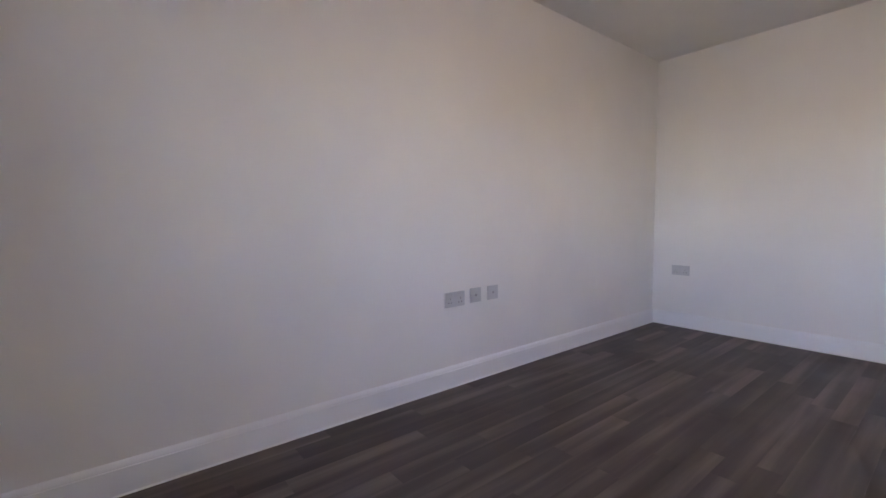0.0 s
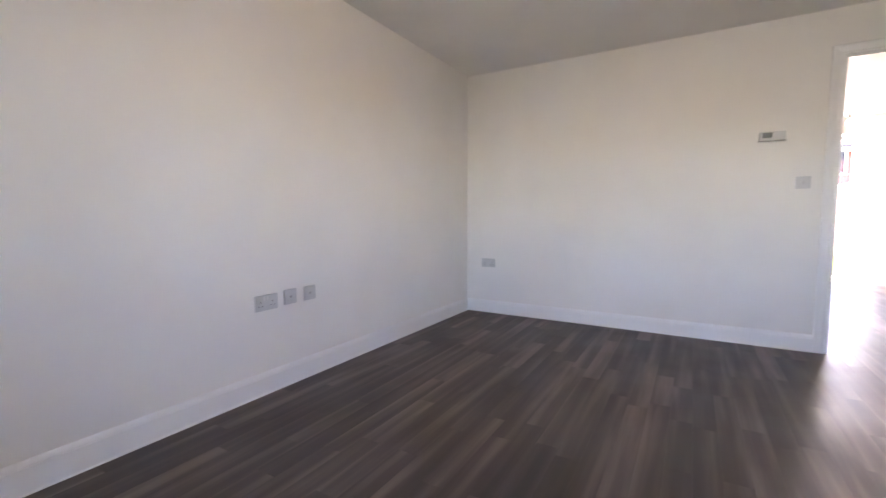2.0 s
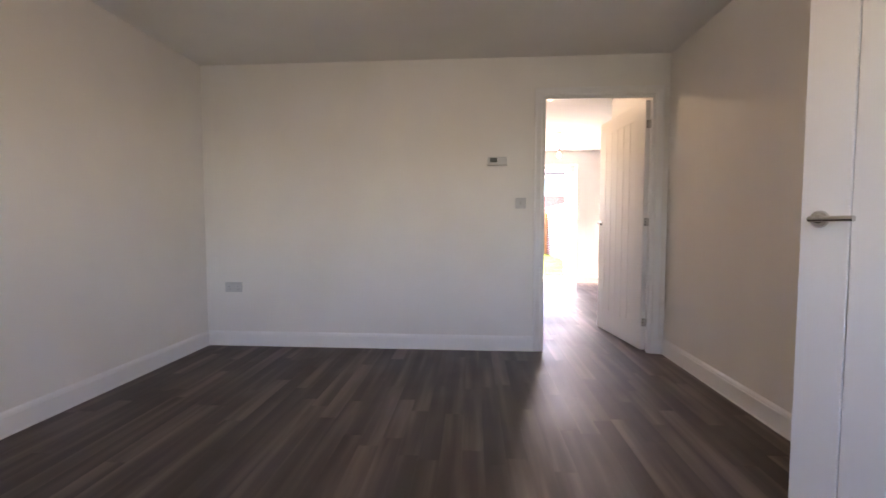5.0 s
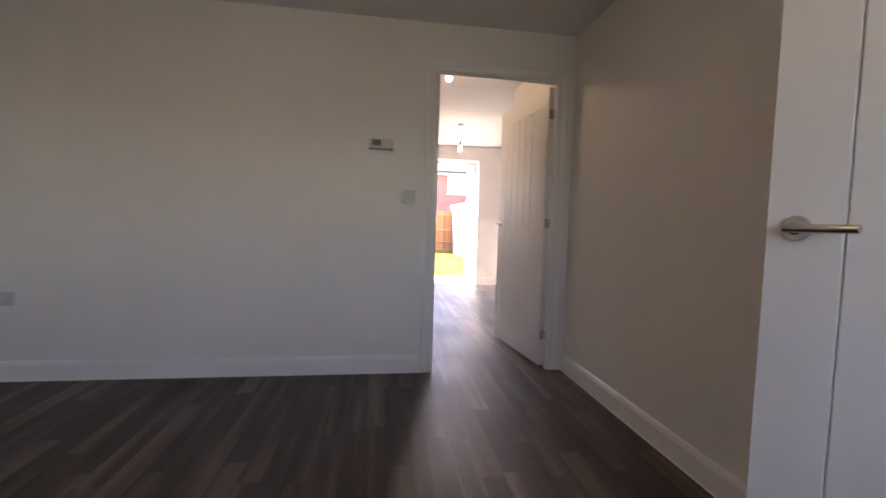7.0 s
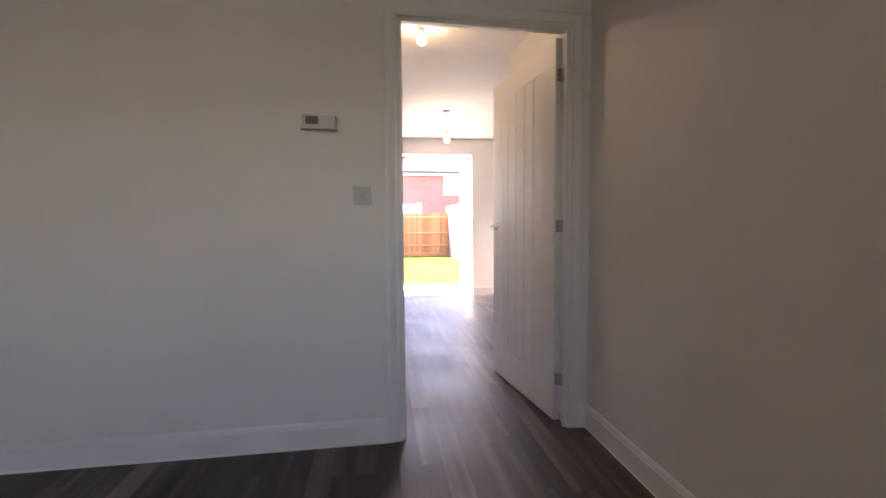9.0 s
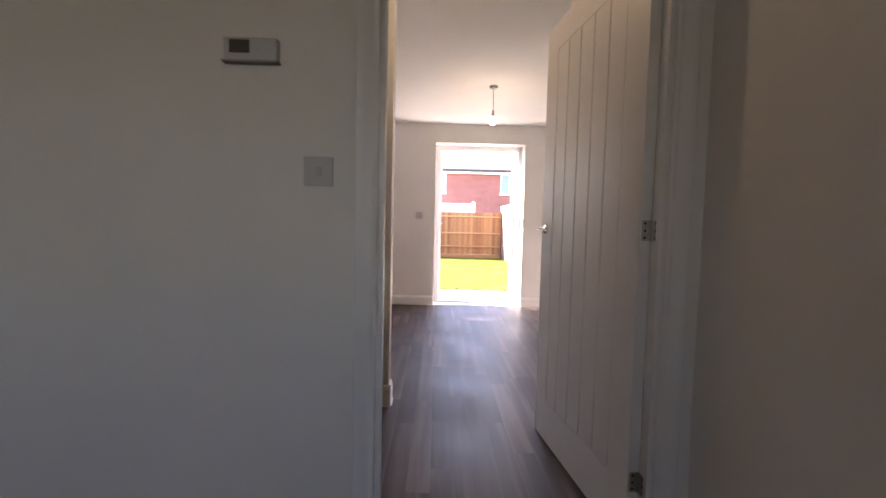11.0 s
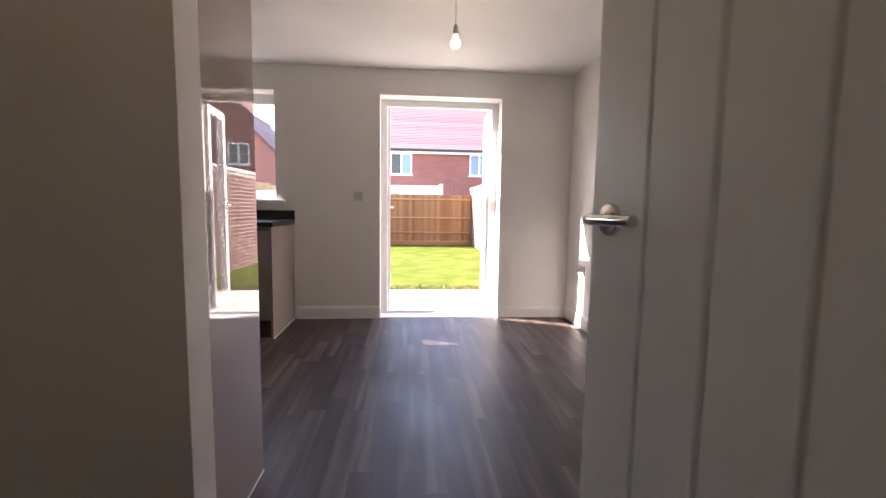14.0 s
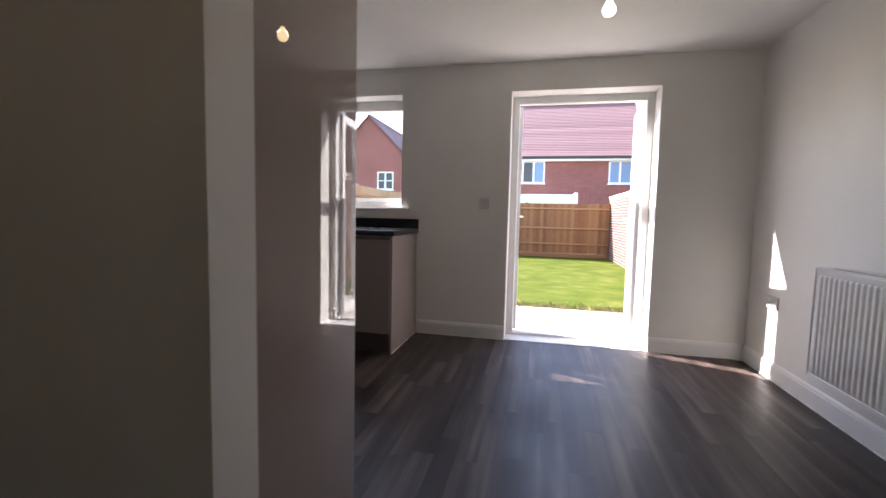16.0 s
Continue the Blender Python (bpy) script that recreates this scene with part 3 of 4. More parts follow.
part("upstand", rbox(bmesh.new(), 0.06, KG - 0.019, 0.957, 2.206, KG - 0.001, 1.045, 0.002), BLACKTOP, top)

# radiator: steel panel with pressed flutes, top grille and side cheeks
rad = thing("radiator", "white ribbed steel panel radiator hung on the kitchen wall", "radiator", pose(KW, 0, 0))
RY0, RY1, RZ0, RZ1, RF = 2.03, 3.290, 0.238, 0.846, -0.152
prof = []
n = 32
for i in range(n):
    y = RY0 + 0.022 + (RY1 - RY0 - 0.044) * i / n
    p = (RY1 - RY0 - 0.044) / n
    prof += [(y, 0.0), (y + p * 0.18, -0.0066), (y + p * 0.30, -0.0078), (y + p * 0.52, -0.0078), (y + p * 0.64, -0.0066), (y + p * 0.82, 0.0)]
bm = bmesh.new()
rows = []
for z, k in ((RZ0 + 0.028, 0.0), (RZ0 + 0.046, 1.0), (RZ1 - 0.052, 1.0), (RZ1 - 0.034, 0.0)):
    rows.append([bm.verts.new((RF + 0.010 + k * d, y, z)) for y, d in prof])
for a, c in zip(rows, rows[1:]):
    for i in range(len(a) - 1):
        bm.faces.new((a[i], a[i + 1], c[i + 1], c[i]))
part("fluted_panel", bm, RAD, rad, "pressed steel flutes", True)
bm = bmesh.new()
rbox(bm, RF + 0.0095, RY0, RZ0, RF + 0.022, RY1, RZ1 - 0.004, 0.004, 3)
part("front_panel", bm, RAD, rad)
part("front_band", rbox(bmesh.new(), RF + 0.004, RY0 + 0.004, RZ1 - 0.036, RF + 0.012, RY1 - 0.004, RZ1 - 0.006, 0.003), RAD, rad)
part("lower_band", rbox(bmesh.new(), RF + 0.004, RY0 + 0.004, RZ0 + 0.003, RF + 0.012, RY1 - 0.004, RZ0 + 0.030, 0.003), RAD, rad)
part("rear_panel", rbox(bmesh.new(), -0.052, RY0, RZ0, -0.038, RY1, RZ1 - 0.01, 0.004), RAD, rad)
for y in (RY0 - 0.002, RY1 - 0.001):
    part("side_cheek", rbox(bmesh.new(), RF + 0.004, y, RZ0 + 0.015, -0.036, y + 0.003, RZ1 + 0.001, 0.001), RAD, rad)
g = part("top_grille", rbox(bmesh.new(), RF + 0.002, RY0, RZ1 - 0.003, -0.036, RY1, RZ1 + 0.0015, 0.0015), RAD, rad)
for i in range(40):
    y = RY0 + 0.03 + i * (RY1 - RY0 - 0.06) / 39
    part("slot", box(bmesh.new(), RF + 0.026, y - 0.006, RZ1 + 0.0012, -0.06, y + 0.006, RZ1 + 0.0022), GREYPLASTIC, g)
for y in (RY0 + 0.2, RY1 - 0.2):
    part("bracket", box(bmesh.new(), -0.040, y - 0.02, RZ0 + 0.05, 0.0005, y + 0.02, RZ1 - 0.08), STEEL, rad)


# ---- windows and garden door ----
def bars(name, parent, x0, x1, z0, z1, w, y0, y1, label=""):
    """A rectangular frame of four bars, in the plane of x and z."""
    bm = bmesh.new()
    rbox(bm, x0, y0, z0, x0 + w, y1, z1, 0.004)
    rbox(bm, x1 - w, y0, z0, x1, y1, z1, 0.004)
    rbox(bm, x0 + w - 0.002, y0 + 0.0005, z0, x1 - w + 0.002, y1 - 0.0005, z0 + w, 0.004)
    rbox(bm, x0 + w - 0.002, y0 + 0.0005, z1 - w, x1 - w + 0.002, y1 - 0.0005, z1, 0.004)
    return part(name, bm, UPVC, parent, label)


def pane(parent, x0, x1, z0, z1, y):
    p = part("pane", box(bmesh.new(), x0, y - 0.003, z0, x1, y + 0.003, z1), GLASS, parent, "clear glass")
    p.visible_shadow = False
    return p


def casement(name, x0, x1, z0, z1, ya, yb, cuts, sill):
    """A window of sashes between x0 and x1, parted by mullions at the cuts."""
    w = tagged(new(name), kind="structure")
    f = bars("window_frame", w, x0, x1, z0, z1, 0.055, ya, yb)
    for c in cuts:
        part("mullion", rbox(bmesh.new(), c - 0.030, ya + 0.001, z0 + 0.05, c + 0.030, yb - 0.001, z1 - 0.05, 0.003), UPVC, f)
    edges = [x0 + 0.024, *cuts, x1 - 0.024]
    for a, b in zip(edges, edges[1:]):
        a, b = a + 0.026, b - 0.026
        s = bars("sash", w, a, b, z0 + 0.050, z1 - 0.050, 0.040, ya - 0.008, yb - 0.02)
        pane(s, a + 0.036, b - 0.036, z0 + 0.086, z1 - 0.086, (ya + yb) / 2)
    if sill:
        part("window_sill", rbox(bmesh.new(), *sill, 0.006, 3), GLOSS, w)
    return w


FY0, FY1 = KG + 0.185, KG + 0.255
casement("window_1", WN0 - 0.04, WN1 + 0.04, WNZ0 + 0.028, WNZ1, FY0, FY1, (1.385,), (WN0 - 0.05, KG - 0.035, WNZ0 + 0.002, WN1 + 0.085, FY0 + 0.004, WNZ0 + 0.026))
casement("window_2", 2.05, 3.25, 0.945, 2.08, LB - 0.285, LB - 0.215, (2.65,), (2.00, LB - 0.22, 0.921, 3.30, LB + 0.035, 0.944))

frame_d = tagged(new("garden_door_frame"), kind="structure")
bm = bmesh.new()
fw = 0.062
rbox(bm, FD0, FY0, -0.012, FD0 + fw, FY1, FDH, 0.004)
rbox(bm, FD1 - fw, FY0, -0.012, FD1, FY1, FDH, 0.004)
rbox(bm, FD0 + fw - 0.002, FY0 + 0.0006, FDH - fw, FD1 - fw + 0.002, FY1 - 0.0006, FDH, 0.004)
part("door_frame", bm, UPVC, frame_d)
part("threshold", rbox(bmesh.new(), FD0 + fw, FY0 - 0.01, -0.010, FD1 - fw, FY1 + 0.02, 0.030, 0.004), UPVC, frame_d, "white door threshold")
part("reveal_board", box(bmesh.new(), FD0 + 0.001, KG - 0.001, -0.0125, FD1 - 0.001, FY0 - 0.011, 0.004), UPVC, frame_d, "white board inside the threshold")
LW2 = (FD1 - FD0 - 2 * fw) / 2 - 0.003


def glazed_leaf(name, at, mirror):
    """A half-width glazed leaf hinged at x = 0; it grows along x."""
    d = thing(name, "white plastic glazed door leaf opened out to the garden", "door", at)
    z0, z1, w = 0.034, FDH - fw - 0.004, 0.082
    bm = bmesh.new()
    rbox(bm, 0, -0.033, z0, w, 0.033, z1, 0.005)
    rbox(bm, LW2 - w, -0.033, z0, LW2, 0.033, z1, 0.005)
    for a, b in ((z0, z0 + w), (z1 - w, z1)):
        rbox(bm, w - 0.002, -0.0325, a, LW2 - w + 0.002, 0.0325, b, 0.005)
    f = part("leaf_frame", bm, UPVC, d)
    pane(d, w - 0.004, LW2 - w + 0.004, z0 + w - 0.004, z1 - w + 0.004, 0)
    for s in (-1, 1):
        h = part("handle", rbox(bmesh.new(), LW2 - 0.056, s * 0.033 if s > 0 else -0.041, 0.95, LW2 - 0.028, 0.041 if s > 0 else -0.033, 1.18, 0.003), UPVC, d, "white lever handle")
        part("lever", tube(bmesh.new(), [(LW2 - 0.042, s * 0.040, 1.09), (LW2 - 0.042, s * 0.075, 1.09), (LW2 - 0.052, s * 0.082, 1.09), (LW2 - 0.150, s * 0.082, 1.09)], 0.009, 10), UPVC, h, "", True)
    for z in (0.25, 1.05, 1.85):
        part("hinge", lathe(bmesh.new(), (-0.008, mirror * 0.040, z - 0.05), (0, 0, 1), ((0.010, 0), (0.010, 0.10)), 14), UPVC, f, "", True)
    return d


glazed_leaf("garden_door_leaf", pose(FD1 - fw + 0.002, FY1 + 0.012, 0, 0, 0, 84), -1)
glazed_leaf("garden_door_leaf", pose(FD0 + fw - 0.006, FY1 + 0.012, 0, 0, 0, 96), 1)


# ---- garden ----
GZ = -0.16
bm = bmesh.new()
quads(bm, [(-900, -900, GZ - 0.02), (900, -900, GZ - 0.02), (900, 900, GZ - 0.02), (-900, 900, GZ - 0.02)], ((0, 1, 2, 3),))
setting("ground", bm, EARTH)
FX0, FNY, BWX = 0.30, 14.70, 5.47
LY = 6.50
rng = random.Random(5)

bm = bmesh.new()
nx, ny = 24, 42
gv = []
for j in range(ny + 1):
    y = LY + (FNY - LY) * j / ny
    gv.append([])
    for i in range(nx + 1):
        x = FX0 + (BWX - FX0) * i / nx
        z = GZ + 0.012 + 0.020 * noise.noise((x * 0.7, y * 0.7, 0)) + (0.0 if j else -0.03)
        gv[-1].append(bm.verts.new((x, y + (0.05 * noise.noise((x * 2.3, 3, 1)) if j < 2 else 0), z)))
for j in range(ny):
    for i in range(nx):
        bm.faces.new((gv[j][i], gv[j][i + 1], gv[j + 1][i + 1], gv[j + 1][i]))
setting("lawn", bm, LAWN, True)

verts, faces = [], []
for i in range(42000):
    y = LY - 0.03 + (FNY - LY) * rng.random() ** 1.7
    x = rng.uniform(FX0 + 0.05, BWX - 0.02)
    edge = y < LY + 0.35
    h = rng.uniform(0.008, 0.018) * (3.0 if edge else 1.0)
    a, w = rng.uniform(0, math.pi), rng.uniform(0.0025, 0.005) * (1 + (y - LY) * 0.1)
    z = GZ + 0.004 + 0.020 * noise.noise((x * 0.7, y * 0.7, 0))
    lx, ly = rng.gauss(0, 0.016), rng.gauss(0, 0.016)
    k = len(verts)
    verts += [(x - w * math.cos(a), y - w * math.sin(a), z), (x + w * math.cos(a), y + w * math.sin(a), z), (x + lx, y + ly, z + h)]
    faces.append((k, k + 1, k + 2))
me = bpy.data.meshes.new("grass")
me.from_pydata(verts, [], faces)
me.materials.append(BLADE)
me.shade_smooth()
me.normals_split_custom_set_from_vertices([(0, 0, 1)] * len(verts))
tagged(new("grass", me), "short green lawn grass in full sun", "grass", kind="stuff")
verts, faces = [], []
for i in range(760):
    x, y = rng.uniform(FX0 + 0.05, BWX - 0.03), LY + abs(rng.gauss(0.0, 0.16)) - 0.06
    for q in range(10):
        px, py = x + rng.gauss(0, 0.022), y + rng.gauss(0, 0.022)
        a, w, h = rng.uniform(0, math.pi), rng.uniform(0.003, 0.006), rng.uniform(0.02, 0.095)
        k = len(verts)
        verts += [(px - w * math.cos(a), py - w * math.sin(a), GZ - 0.01), (px + w * math.cos(a), py + w * math.sin(a), GZ - 0.01), (px + rng.gauss(0, 0.03), py + rng.gauss(-0.01, 0.03), GZ - 0.01 + h)]
        faces.append((k, k + 1, k + 2))
me = bpy.data.meshes.new("dry_grass")
me.from_pydata(verts, [], faces)
me.materials.append(STRAW)
me.shade_smooth()
me.normals_split_custom_set_from_vertices([(0, 0, 1)] * len(verts))
tagged(new("dry_grass", me), "straw-coloured dry grass tufts along the lawn edge", "grass", kind="stuff")
bm = bmesh.new()
rbox(bm, FX0 + 0.05, LY - 0.10, GZ - 0.018, BWX - 0.03, LY + 0.05, GZ + 0.002, 0.006)
setting("soil_edge", bm, SOIL)


def boarded_fence(name, x0, x1, zb, zt, at, label, boards, rails):
    """Feather-edge boards on three rails between posts; the boards face -y, rails in front."""
    f = thing(name, label, "fence", at)
    n = int((x1 - x0) / 0.105)
    step = (x1 - x0) / n
    shared = []
    for k in range(4):
        bm = bmesh.new()
        quads(bm, [(0, 0, 0), (step + 0.012, -0.006 - 0.001 * k, 0), (step + 0.012, 0.006, 0), (0, 0.006, 0),
                   (0, 0, zt - zb), (step + 0.012, -0.006 - 0.001 * k, zt - zb), (step + 0.012, 0.006, zt - zb), (0, 0.006, zt - zb)], CUBE)
        shared.append(mesh("fence_board", bm, boards))
    for i in range(n):
        b = new("fence_board", shared[rng.randrange(4)])
        b.parent, b.location = f, (x0 + i * step, 0, zb + rng.uniform(-0.004, 0.004))
    for z in (zb + 0.30, zb + 0.80, zt - 0.16):
        part("fence_rail", rbox(bmesh.new(), x0, -0.050, z - 0.024, x1, -0.008, z + 0.020, 0.006), rails, f)
    part("gravel_board", rbox(bmesh.new(), x0, -0.022, zb - 0.15, x1, 0.01, zb - 0.002, 0.004), boards, f)
    k = max(1, round((x1 - x0) / 2.4))
    for i in range(k + 1):
        x = x0 + (x1 - x0) * i / k
        part("fence_post", rbox(bmesh.new(), x - 0.045, 0.012, zb - 0.25, x + 0.045, 0.10, zt + 0.03, 0.006), boards, f)
    return f


FT = 1.56
boarded_fence("garden_fence", FX0 + 0.06, BWX - 0.048, -0.02, FT, pose(0, FNY, 0), "orange-brown boarded timber fence behind the lawn", FENCE, RAIL)
boarded_fence("side_fence", 0.0, FNY - KO - 0.35, -0.02, FT, pose(FX0, KO + 0.25, 0, 0, 0, 90) , "pale tan boarded timber fence beside the garden", PALE_FENCE, RAIL)

# brick garden wall: laid bricks on a mortar core
gw = thing("garden_wall", "red brick garden wall with pale mortar beside the lawn", "wall")
WY0, WY1, WT = KO + 0.05, FNY + 0.30, 1.74
part("mortar_core", box(bmesh.new(), BWX + 0.006, WY0, GZ - 0.1, BWX + 0.209, WY1, WT), MORTAR, gw)
part("coping", rbox(bmesh.new(), BWX - 0.02, WY0, WT, BWX + 0.235, WY1, WT + 0.065, 0.008), SLAB, gw, "pale coping")


def one_brick():
    bm = bmesh.new()
    c = 0.003
    quads(bm, [(0.012, 0, 0), (0.012, 0.215, 0), (0.012, 0.215, 0.062), (0.012, 0, 0.062), (0, c, c), (0, 0.215 - c, c), (0, 0.215 - c, 0.062 - c), (0, c, 0.062 - c)],
          ((4, 5, 6, 7), (0, 1, 5, 4), (1, 2, 6, 5), (2, 3, 7, 6), (3, 0, 4, 7)))
    return mesh("brick", bm, BRICK_PIECE)


brick_mesh = one_brick()
proto = [tuple(v.co) for v in brick_mesh.vertices]
pf = [tuple(p.vertices) for p in brick_mesh.polygons]
verts, faces, made = [], [], 0
course = 0
z = GZ - 0.03
while z < WT - 0.06:
    y = WY0 + (0.1125 if course % 2 else 0.0)
    while y < WY1 - 0.22:
        off = BWX + rng.uniform(-0.002, 0.002)
        if 8.0 < y < 10.9 and made < 300:
            b = new("brick", brick_mesh)
            b.parent, b.location = gw, (off, y, z)
            made += 1
        else:
            k = len(verts)
            verts += [(off + p[0], y + p[1], z + p[2]) for p in proto]
            faces += [tuple(k + i for i in f) for f in pf]
        y += 0.225
    z += 0.075
    course += 1
me = bpy.data.meshes.new("brickwork")
me.from_pydata(verts, [], faces)
me.materials.append(BRICK_PIECE)
ob = tagged(new("brickwork", me), kind="stuff")
ob.parent = gw

# patio slabs
pat = tagged(new("patio"), kind="structure")
part("patio_bed", box(bmesh.new(), FX0, KO, GZ - 0.1, BWX, LY - 0.08, GZ + 0.012), SLAB, pat)
slab = mesh("paving_slab", rbox(bmesh.new(), 0.004, 0.004, -0.03, 0.446, 0.446, 0.012, 0.004, 1), SLAB)
for i in range(11):
    for j in range(4):
        s = new("paving_slab", slab)
        s.parent, s.location = pat, (FX0 + 0.06 + i * 0.45, KO + 0.02 + j * 0.45, GZ + 0.018 + rng.uniform(-0.002, 0.002))


# ---- houses beyond the garden ----
def far_window(parent, x0, x1, z0, z1, y, lights, bar=False, dark=(1, 1, 1)):
    """White frame with panes, facing -y, set a little into the wall face. Panes not dark have the sky's reflection in
    their colour.
    """
    w = bars("window", parent, x0, x1, z0, z1, 0.07, y - 0.03, y + 0.06, "white plastic window")
    step = (x1 - x0) / lights
    for i in range(1, lights):
        part("mullion", box(bmesh.new(), x0 + i * step - 0.045, y - 0.028, z0 + 0.06, x0 + i * step + 0.045, y + 0.05, z1 - 0.06), UPVC, w)
    if bar:
        part("glazing_bar", box(bmesh.new(), x0 + 0.06, y - 0.02, (z0 + z1) / 2 - 0.02, x1 - 0.06, y + 0.03, (z0 + z1) / 2 + 0.02), UPVC, w)
    for i in range(lights):
        part("pane", box(bmesh.new(), x0 + i * step + 0.05, y - 0.004, z0 + 0.06, x0 + (i + 1) * step - 0.05, y + 0.02, z1 - 0.06), FARPANE if dark[i] else SKYPANE, w)
    part("sill", box(bmesh.new(), x0 - 0.06, y - 0.08, z0 - 0.06, x1 + 0.06, y - 0.001, z0 - 0.001), FASCIA, w)


def roof_slope(roof, origin, along, across, rise, length, courses):
    """Overlapping tile courses, each a part, from the eave up: along runs beside the eave, across goes up the slope in plan."""
    o, u, v = Vector(origin), Vector(along), Vector(across)
    up = Vector((0, 0, rise))
    part("underlay", quad_mesh(o, o + u * length, o + u * length + v + up, o + v + up), ROOFGAP, roof)
    step = (v + up) / courses
    n = step.normalized()
    lift = Vector((0, 0, 0.035))
    bm = bmesh.new()
    e, top = Vector((0, 0, 0.004)), step * 1.10
    vs = [e, u * length + e, u * length + lift, lift, top + e, u * length + top + e]
    quads(bm, vs, ((0, 1, 2, 3), (3, 2, 5, 4)))
    me = mesh("tile_course", bm, ROOF)
    for i in range(courses):
        c = new("tile_course", me)
        c.parent, c.location = roof, o + step * i


def quad_mesh(a, b, c, d):
    bm = bmesh.new()
    quads(bm, (a, b, c, d), ((0, 1, 2, 3),))
    return bm


HY = 26.0
far = thing("house", "red brick house with a plum tiled roof behind the fence", "house")
HX0, HX1, HE = -1.6, 8.95, 4.50
part("wall", box(bmesh.new(), HX0, HY, GZ - 0.1, HX1, HY + 8, HE), BRICK_FAR, far, "red brick wall")
rf = part("roof", box(bmesh.new(), HX0 - 0.2, HY + 3.9, HE + 3.93, HX1 + 0.05, HY + 4.1, HE + 4.08), ROOF, far, "plum clay roof tiles")
roof_slope(rf, (HX0 - 0.2, HY - 0.35, HE + 0.08), (1, 0, 0), (0, 4.35, 0), 3.88, HX1 - HX0 + 0.25, 33)
roof_slope(rf, (HX0 - 0.2, HY + 8.35, HE + 0.08), (1, 0, 0), (0, -4.35, 0), 3.88, HX1 - HX0 + 0.25, 33)
part("fascia", box(bmesh.new(), HX0 - 0.2, HY - 0.32, HE - 0.16, HX1 + 0.05, HY - 0.001, HE + 0.06), FASCIA, far)
part("gutter", box(bmesh.new(), HX0 - 0.2, HY - 0.45, HE - 0.05, HX1 + 0.05, HY - 0.325, HE + 0.10), GUTTER, far, "black gutter")
burnt = mesh("dark_header", box(bmesh.new(), -0.05, -0.006, 0, 0.052, 0.01, 0.065), vary("burnt_brick", ((0.0, (0.165, 0.059, 0.050)), (1.0, (0.19, 0.067, 0.056))), 0.8), False)
for r in range(12):
    for k in range(-4, 2):
        if (r + k) % 2:
            d = new("dark_header", burnt)
            d.parent, d.location = far, (5.85 + k * 0.225, HY, 2.0 + r * 0.075)
far_window(far, 1.66, 3.54, 3.10, 4.36, HY, 3, False, (1, 1, 0))
far_window(far, 7.02, 8.80, 3.10, 4.36, HY, 3, False, (0, 0, 1))


def gable_house(x, y, eave, ridge, half, label):
    """A brick house whose gable faces -y, its ridge running back along y."""
    h = thing("house", label, "house")
    outline = [(x - half, eave), (x - half, GZ - 0.1), (x + half, GZ - 0.1), (x + half, eave), (x, ridge)]
    part("wall", extrude(bmesh.new(), outline, lambda u, v, e: (u, y + e * 9, v)), BRICK_FAR, h, "red brick gable")
    roof = part("roof", box(bmesh.new(), x - 0.08, y - 0.1, ridge + 0.02, x + 0.08, y + 9.1, ridge + 0.14), ROOF, h, "plum clay roof tiles")
    drop = 0.25 * (ridge - eave) / half
    for s in (-1, 1):
        roof_slope(roof, (x + s * (half + 0.25), y - 0.12, eave - drop + 0.05), (0, 1, 0), (-s * (half + 0.25), 0, 0), ridge - eave + drop, 9.2, 22)
        part("gutter", rbox(bmesh.new(), x + s * (half + 0.24) - 0.06, y - 0.1, eave - drop - 0.06, x + s * (half + 0.24) + 0.06, y + 9.0, eave - drop + 0.04, 0.02), FASCIA, h)
        verge = extrude(bmesh.new(), ((0, 0), (0.03, 0), (0.03, 0.09), (0, 0.09)),
                        lambda u, v, e: (x + s * (half + 0.25) * (1 - e), y - 0.13 + u, (eave - drop, ridge)[e] + v - 0.04))
        part("verge", verge, ROOFGAP, h)
    return h


GX, GYY = -7.9, 27.5
gab = gable_house(GX, GYY, 4.05, 7.55, 3.5, "red brick gable-end house with a small white window")
far_window(gab, GX + 0.64, GX + 1.75, 2.75, 3.92, GYY, 2, True)

nb = gable_house(12.55, 24.0, 4.50, 7.70, 3.55, "red brick gable-end house beyond the garden wall")
far_window(nb, 10.75, 11.90, 3.30, 4.45, 24.0, 2, True)

shed = thing("outbuilding", "pale flat-roofed outbuilding beyond the fence", "outbuilding")
part("wall", box(bmesh.new(), 1.2, 20.9, GZ - 0.1, 4.90, 23.2, 2.14), RENDER, shed)
part("roof_edge", rbox(bmesh.new(), 1.15, 20.84, 2.14, 4.94, 23.25, 2.19, 0.01), FASCIA, shed)
part("upstand", rbox(bmesh.new(), 4.88, 20.85, 1.70, 4.99, 23.2, 2.28, 0.01), FASCIA, shed)


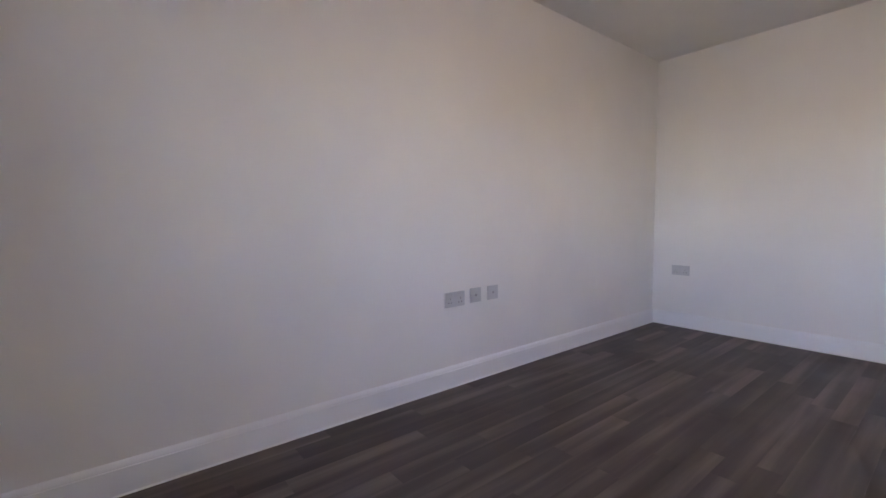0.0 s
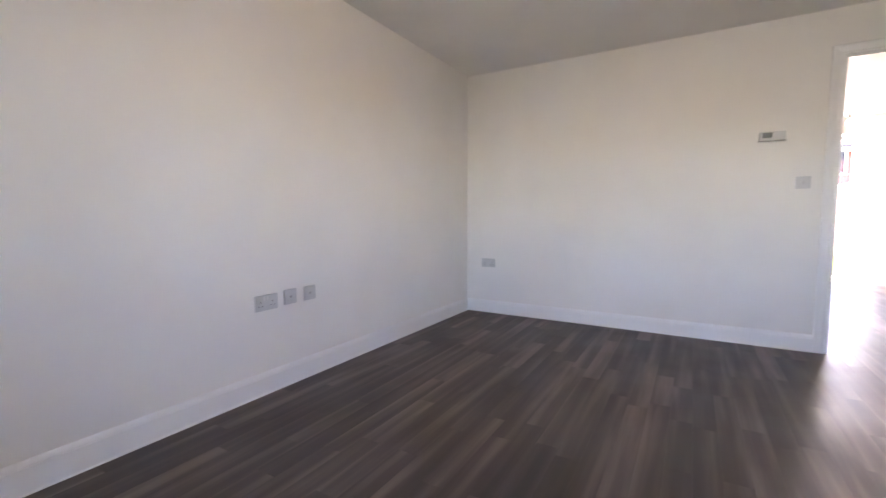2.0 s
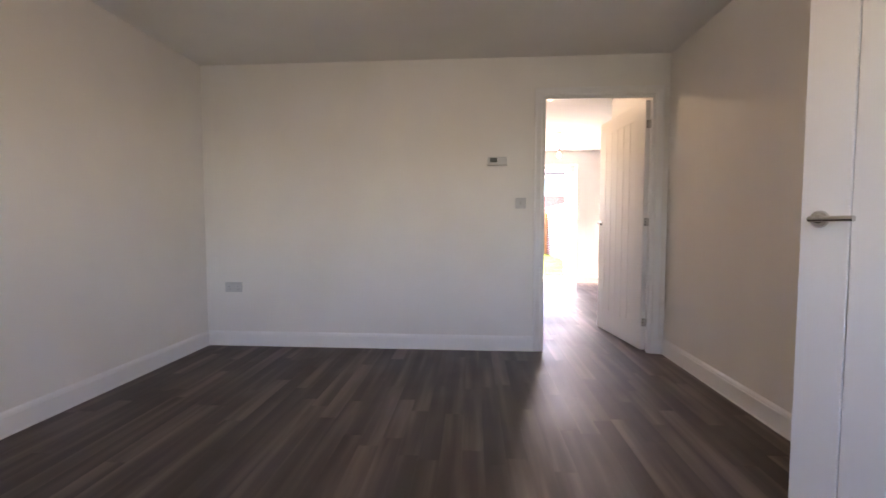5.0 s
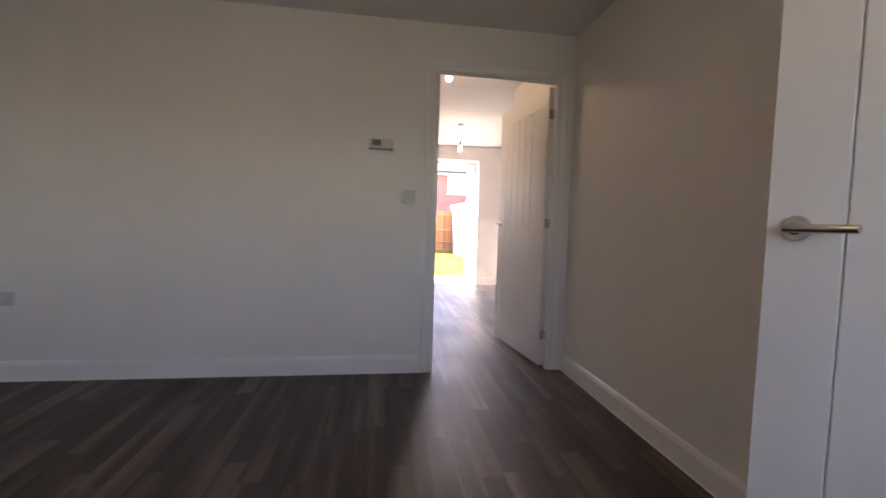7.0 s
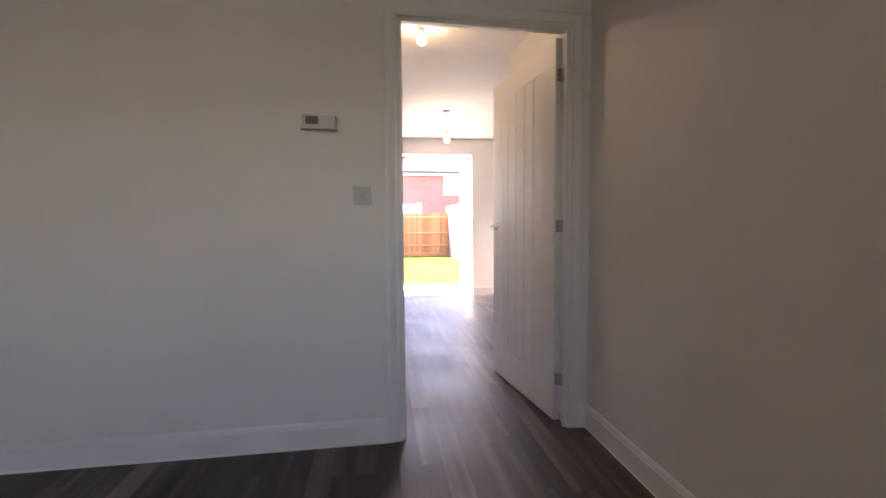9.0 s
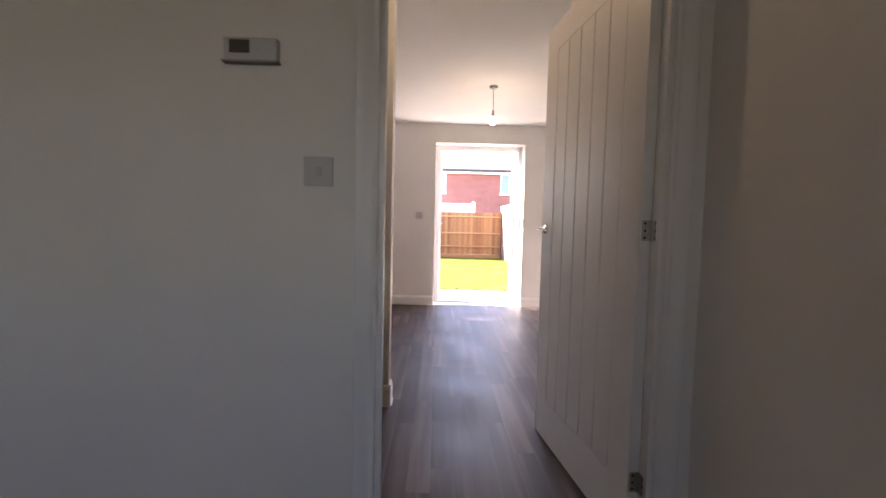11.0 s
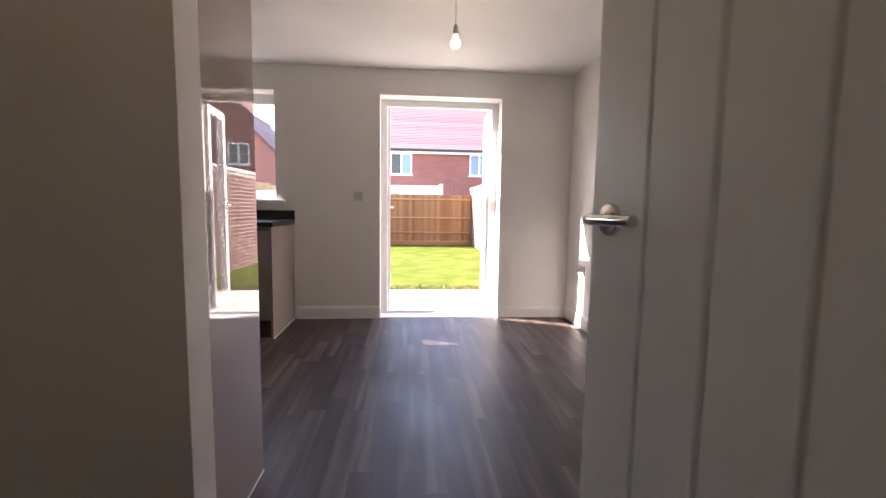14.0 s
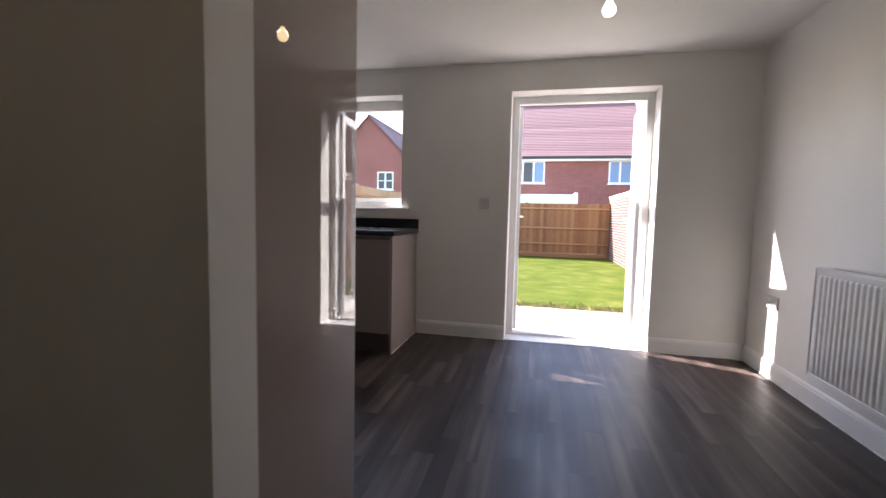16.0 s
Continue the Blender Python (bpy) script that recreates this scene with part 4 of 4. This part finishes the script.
# ---- floor strips ----
W = 0.098
LENGTHS = (0.46, 0.60, 0.74, 0.88, 1.02, 1.16)


def strip_mesh(length):
    bm = bmesh.new()
    c, g = 0.0003, 0.00005
    quads(bm, [(g, g, -0.011), (W - g, g, -0.011), (W - g, length - g, -0.011), (g, length - g, -0.011), (g, g, -c), (W - g, g, -c), (W - g, length - g, -c), (g, length - g, -c),
               (c, c, 0), (W - c, c, 0), (W - c, length - c, 0), (c, length - c, 0)],
          ((8, 9, 10, 11), (4, 5, 9, 8), (5, 6, 10, 9), (6, 7, 11, 10), (7, 4, 8, 11), (0, 1, 5, 4), (1, 2, 6, 5), (2, 3, 7, 6), (3, 0, 4, 7)))
    return mesh("floor_strip", bm, OAK)


strips = [strip_mesh(n) for n in LENGTHS]
rng = random.Random(11)
verts, faces, made = [], [], 0
for i in range(int(KW / W)):
    x = i * W
    y = LB - rng.uniform(0, 1.0)
    while y < KG - 0.02:
        k = rng.randrange(len(LENGTHS))
        n = LENGTHS[k]
        if y + n > KG:
            n = KG - y
            fits = [m for m in range(len(LENGTHS)) if LENGTHS[m] <= n]
            k = fits[-1] if fits else None
        if y + n > LB and not (x > LW + 0.1 and y + n < HALL_Y - 0.1):
            if k is not None and y > LB and 1.1 < x < 3.75 and -2.9 < y < 1.2 and made < 300:
                s = new("floor_strip", strips[k])
                s.parent, s.location = floor, (x, y, 0)
                made += 1
                n = LENGTHS[k]
            else:
                b0 = len(verts)
                y0 = max(y, LB)
                L = y + n - y0
                g, c = 0.00005, 0.0003
                verts += [(x + a, y0 + b, h) for a, b, h in ((g, g, -c), (W - g, g, -c), (W - g, L - g, -c), (g, L - g, -c), (c, c, 0), (W - c, c, 0), (W - c, L - c, 0), (c, L - c, 0))]
                faces += [tuple(b0 + q for q in f) for f in ((4, 5, 6, 7), (0, 1, 5, 4), (1, 2, 6, 5), (2, 3, 7, 6), (3, 0, 4, 7))]
        y += n
me = bpy.data.meshes.new("floor_strips")
me.from_pydata(verts, [], faces)
me.materials.append(OAK)
ob = tagged(new("floor_strips", me), kind="stuff")
ob.parent = floor
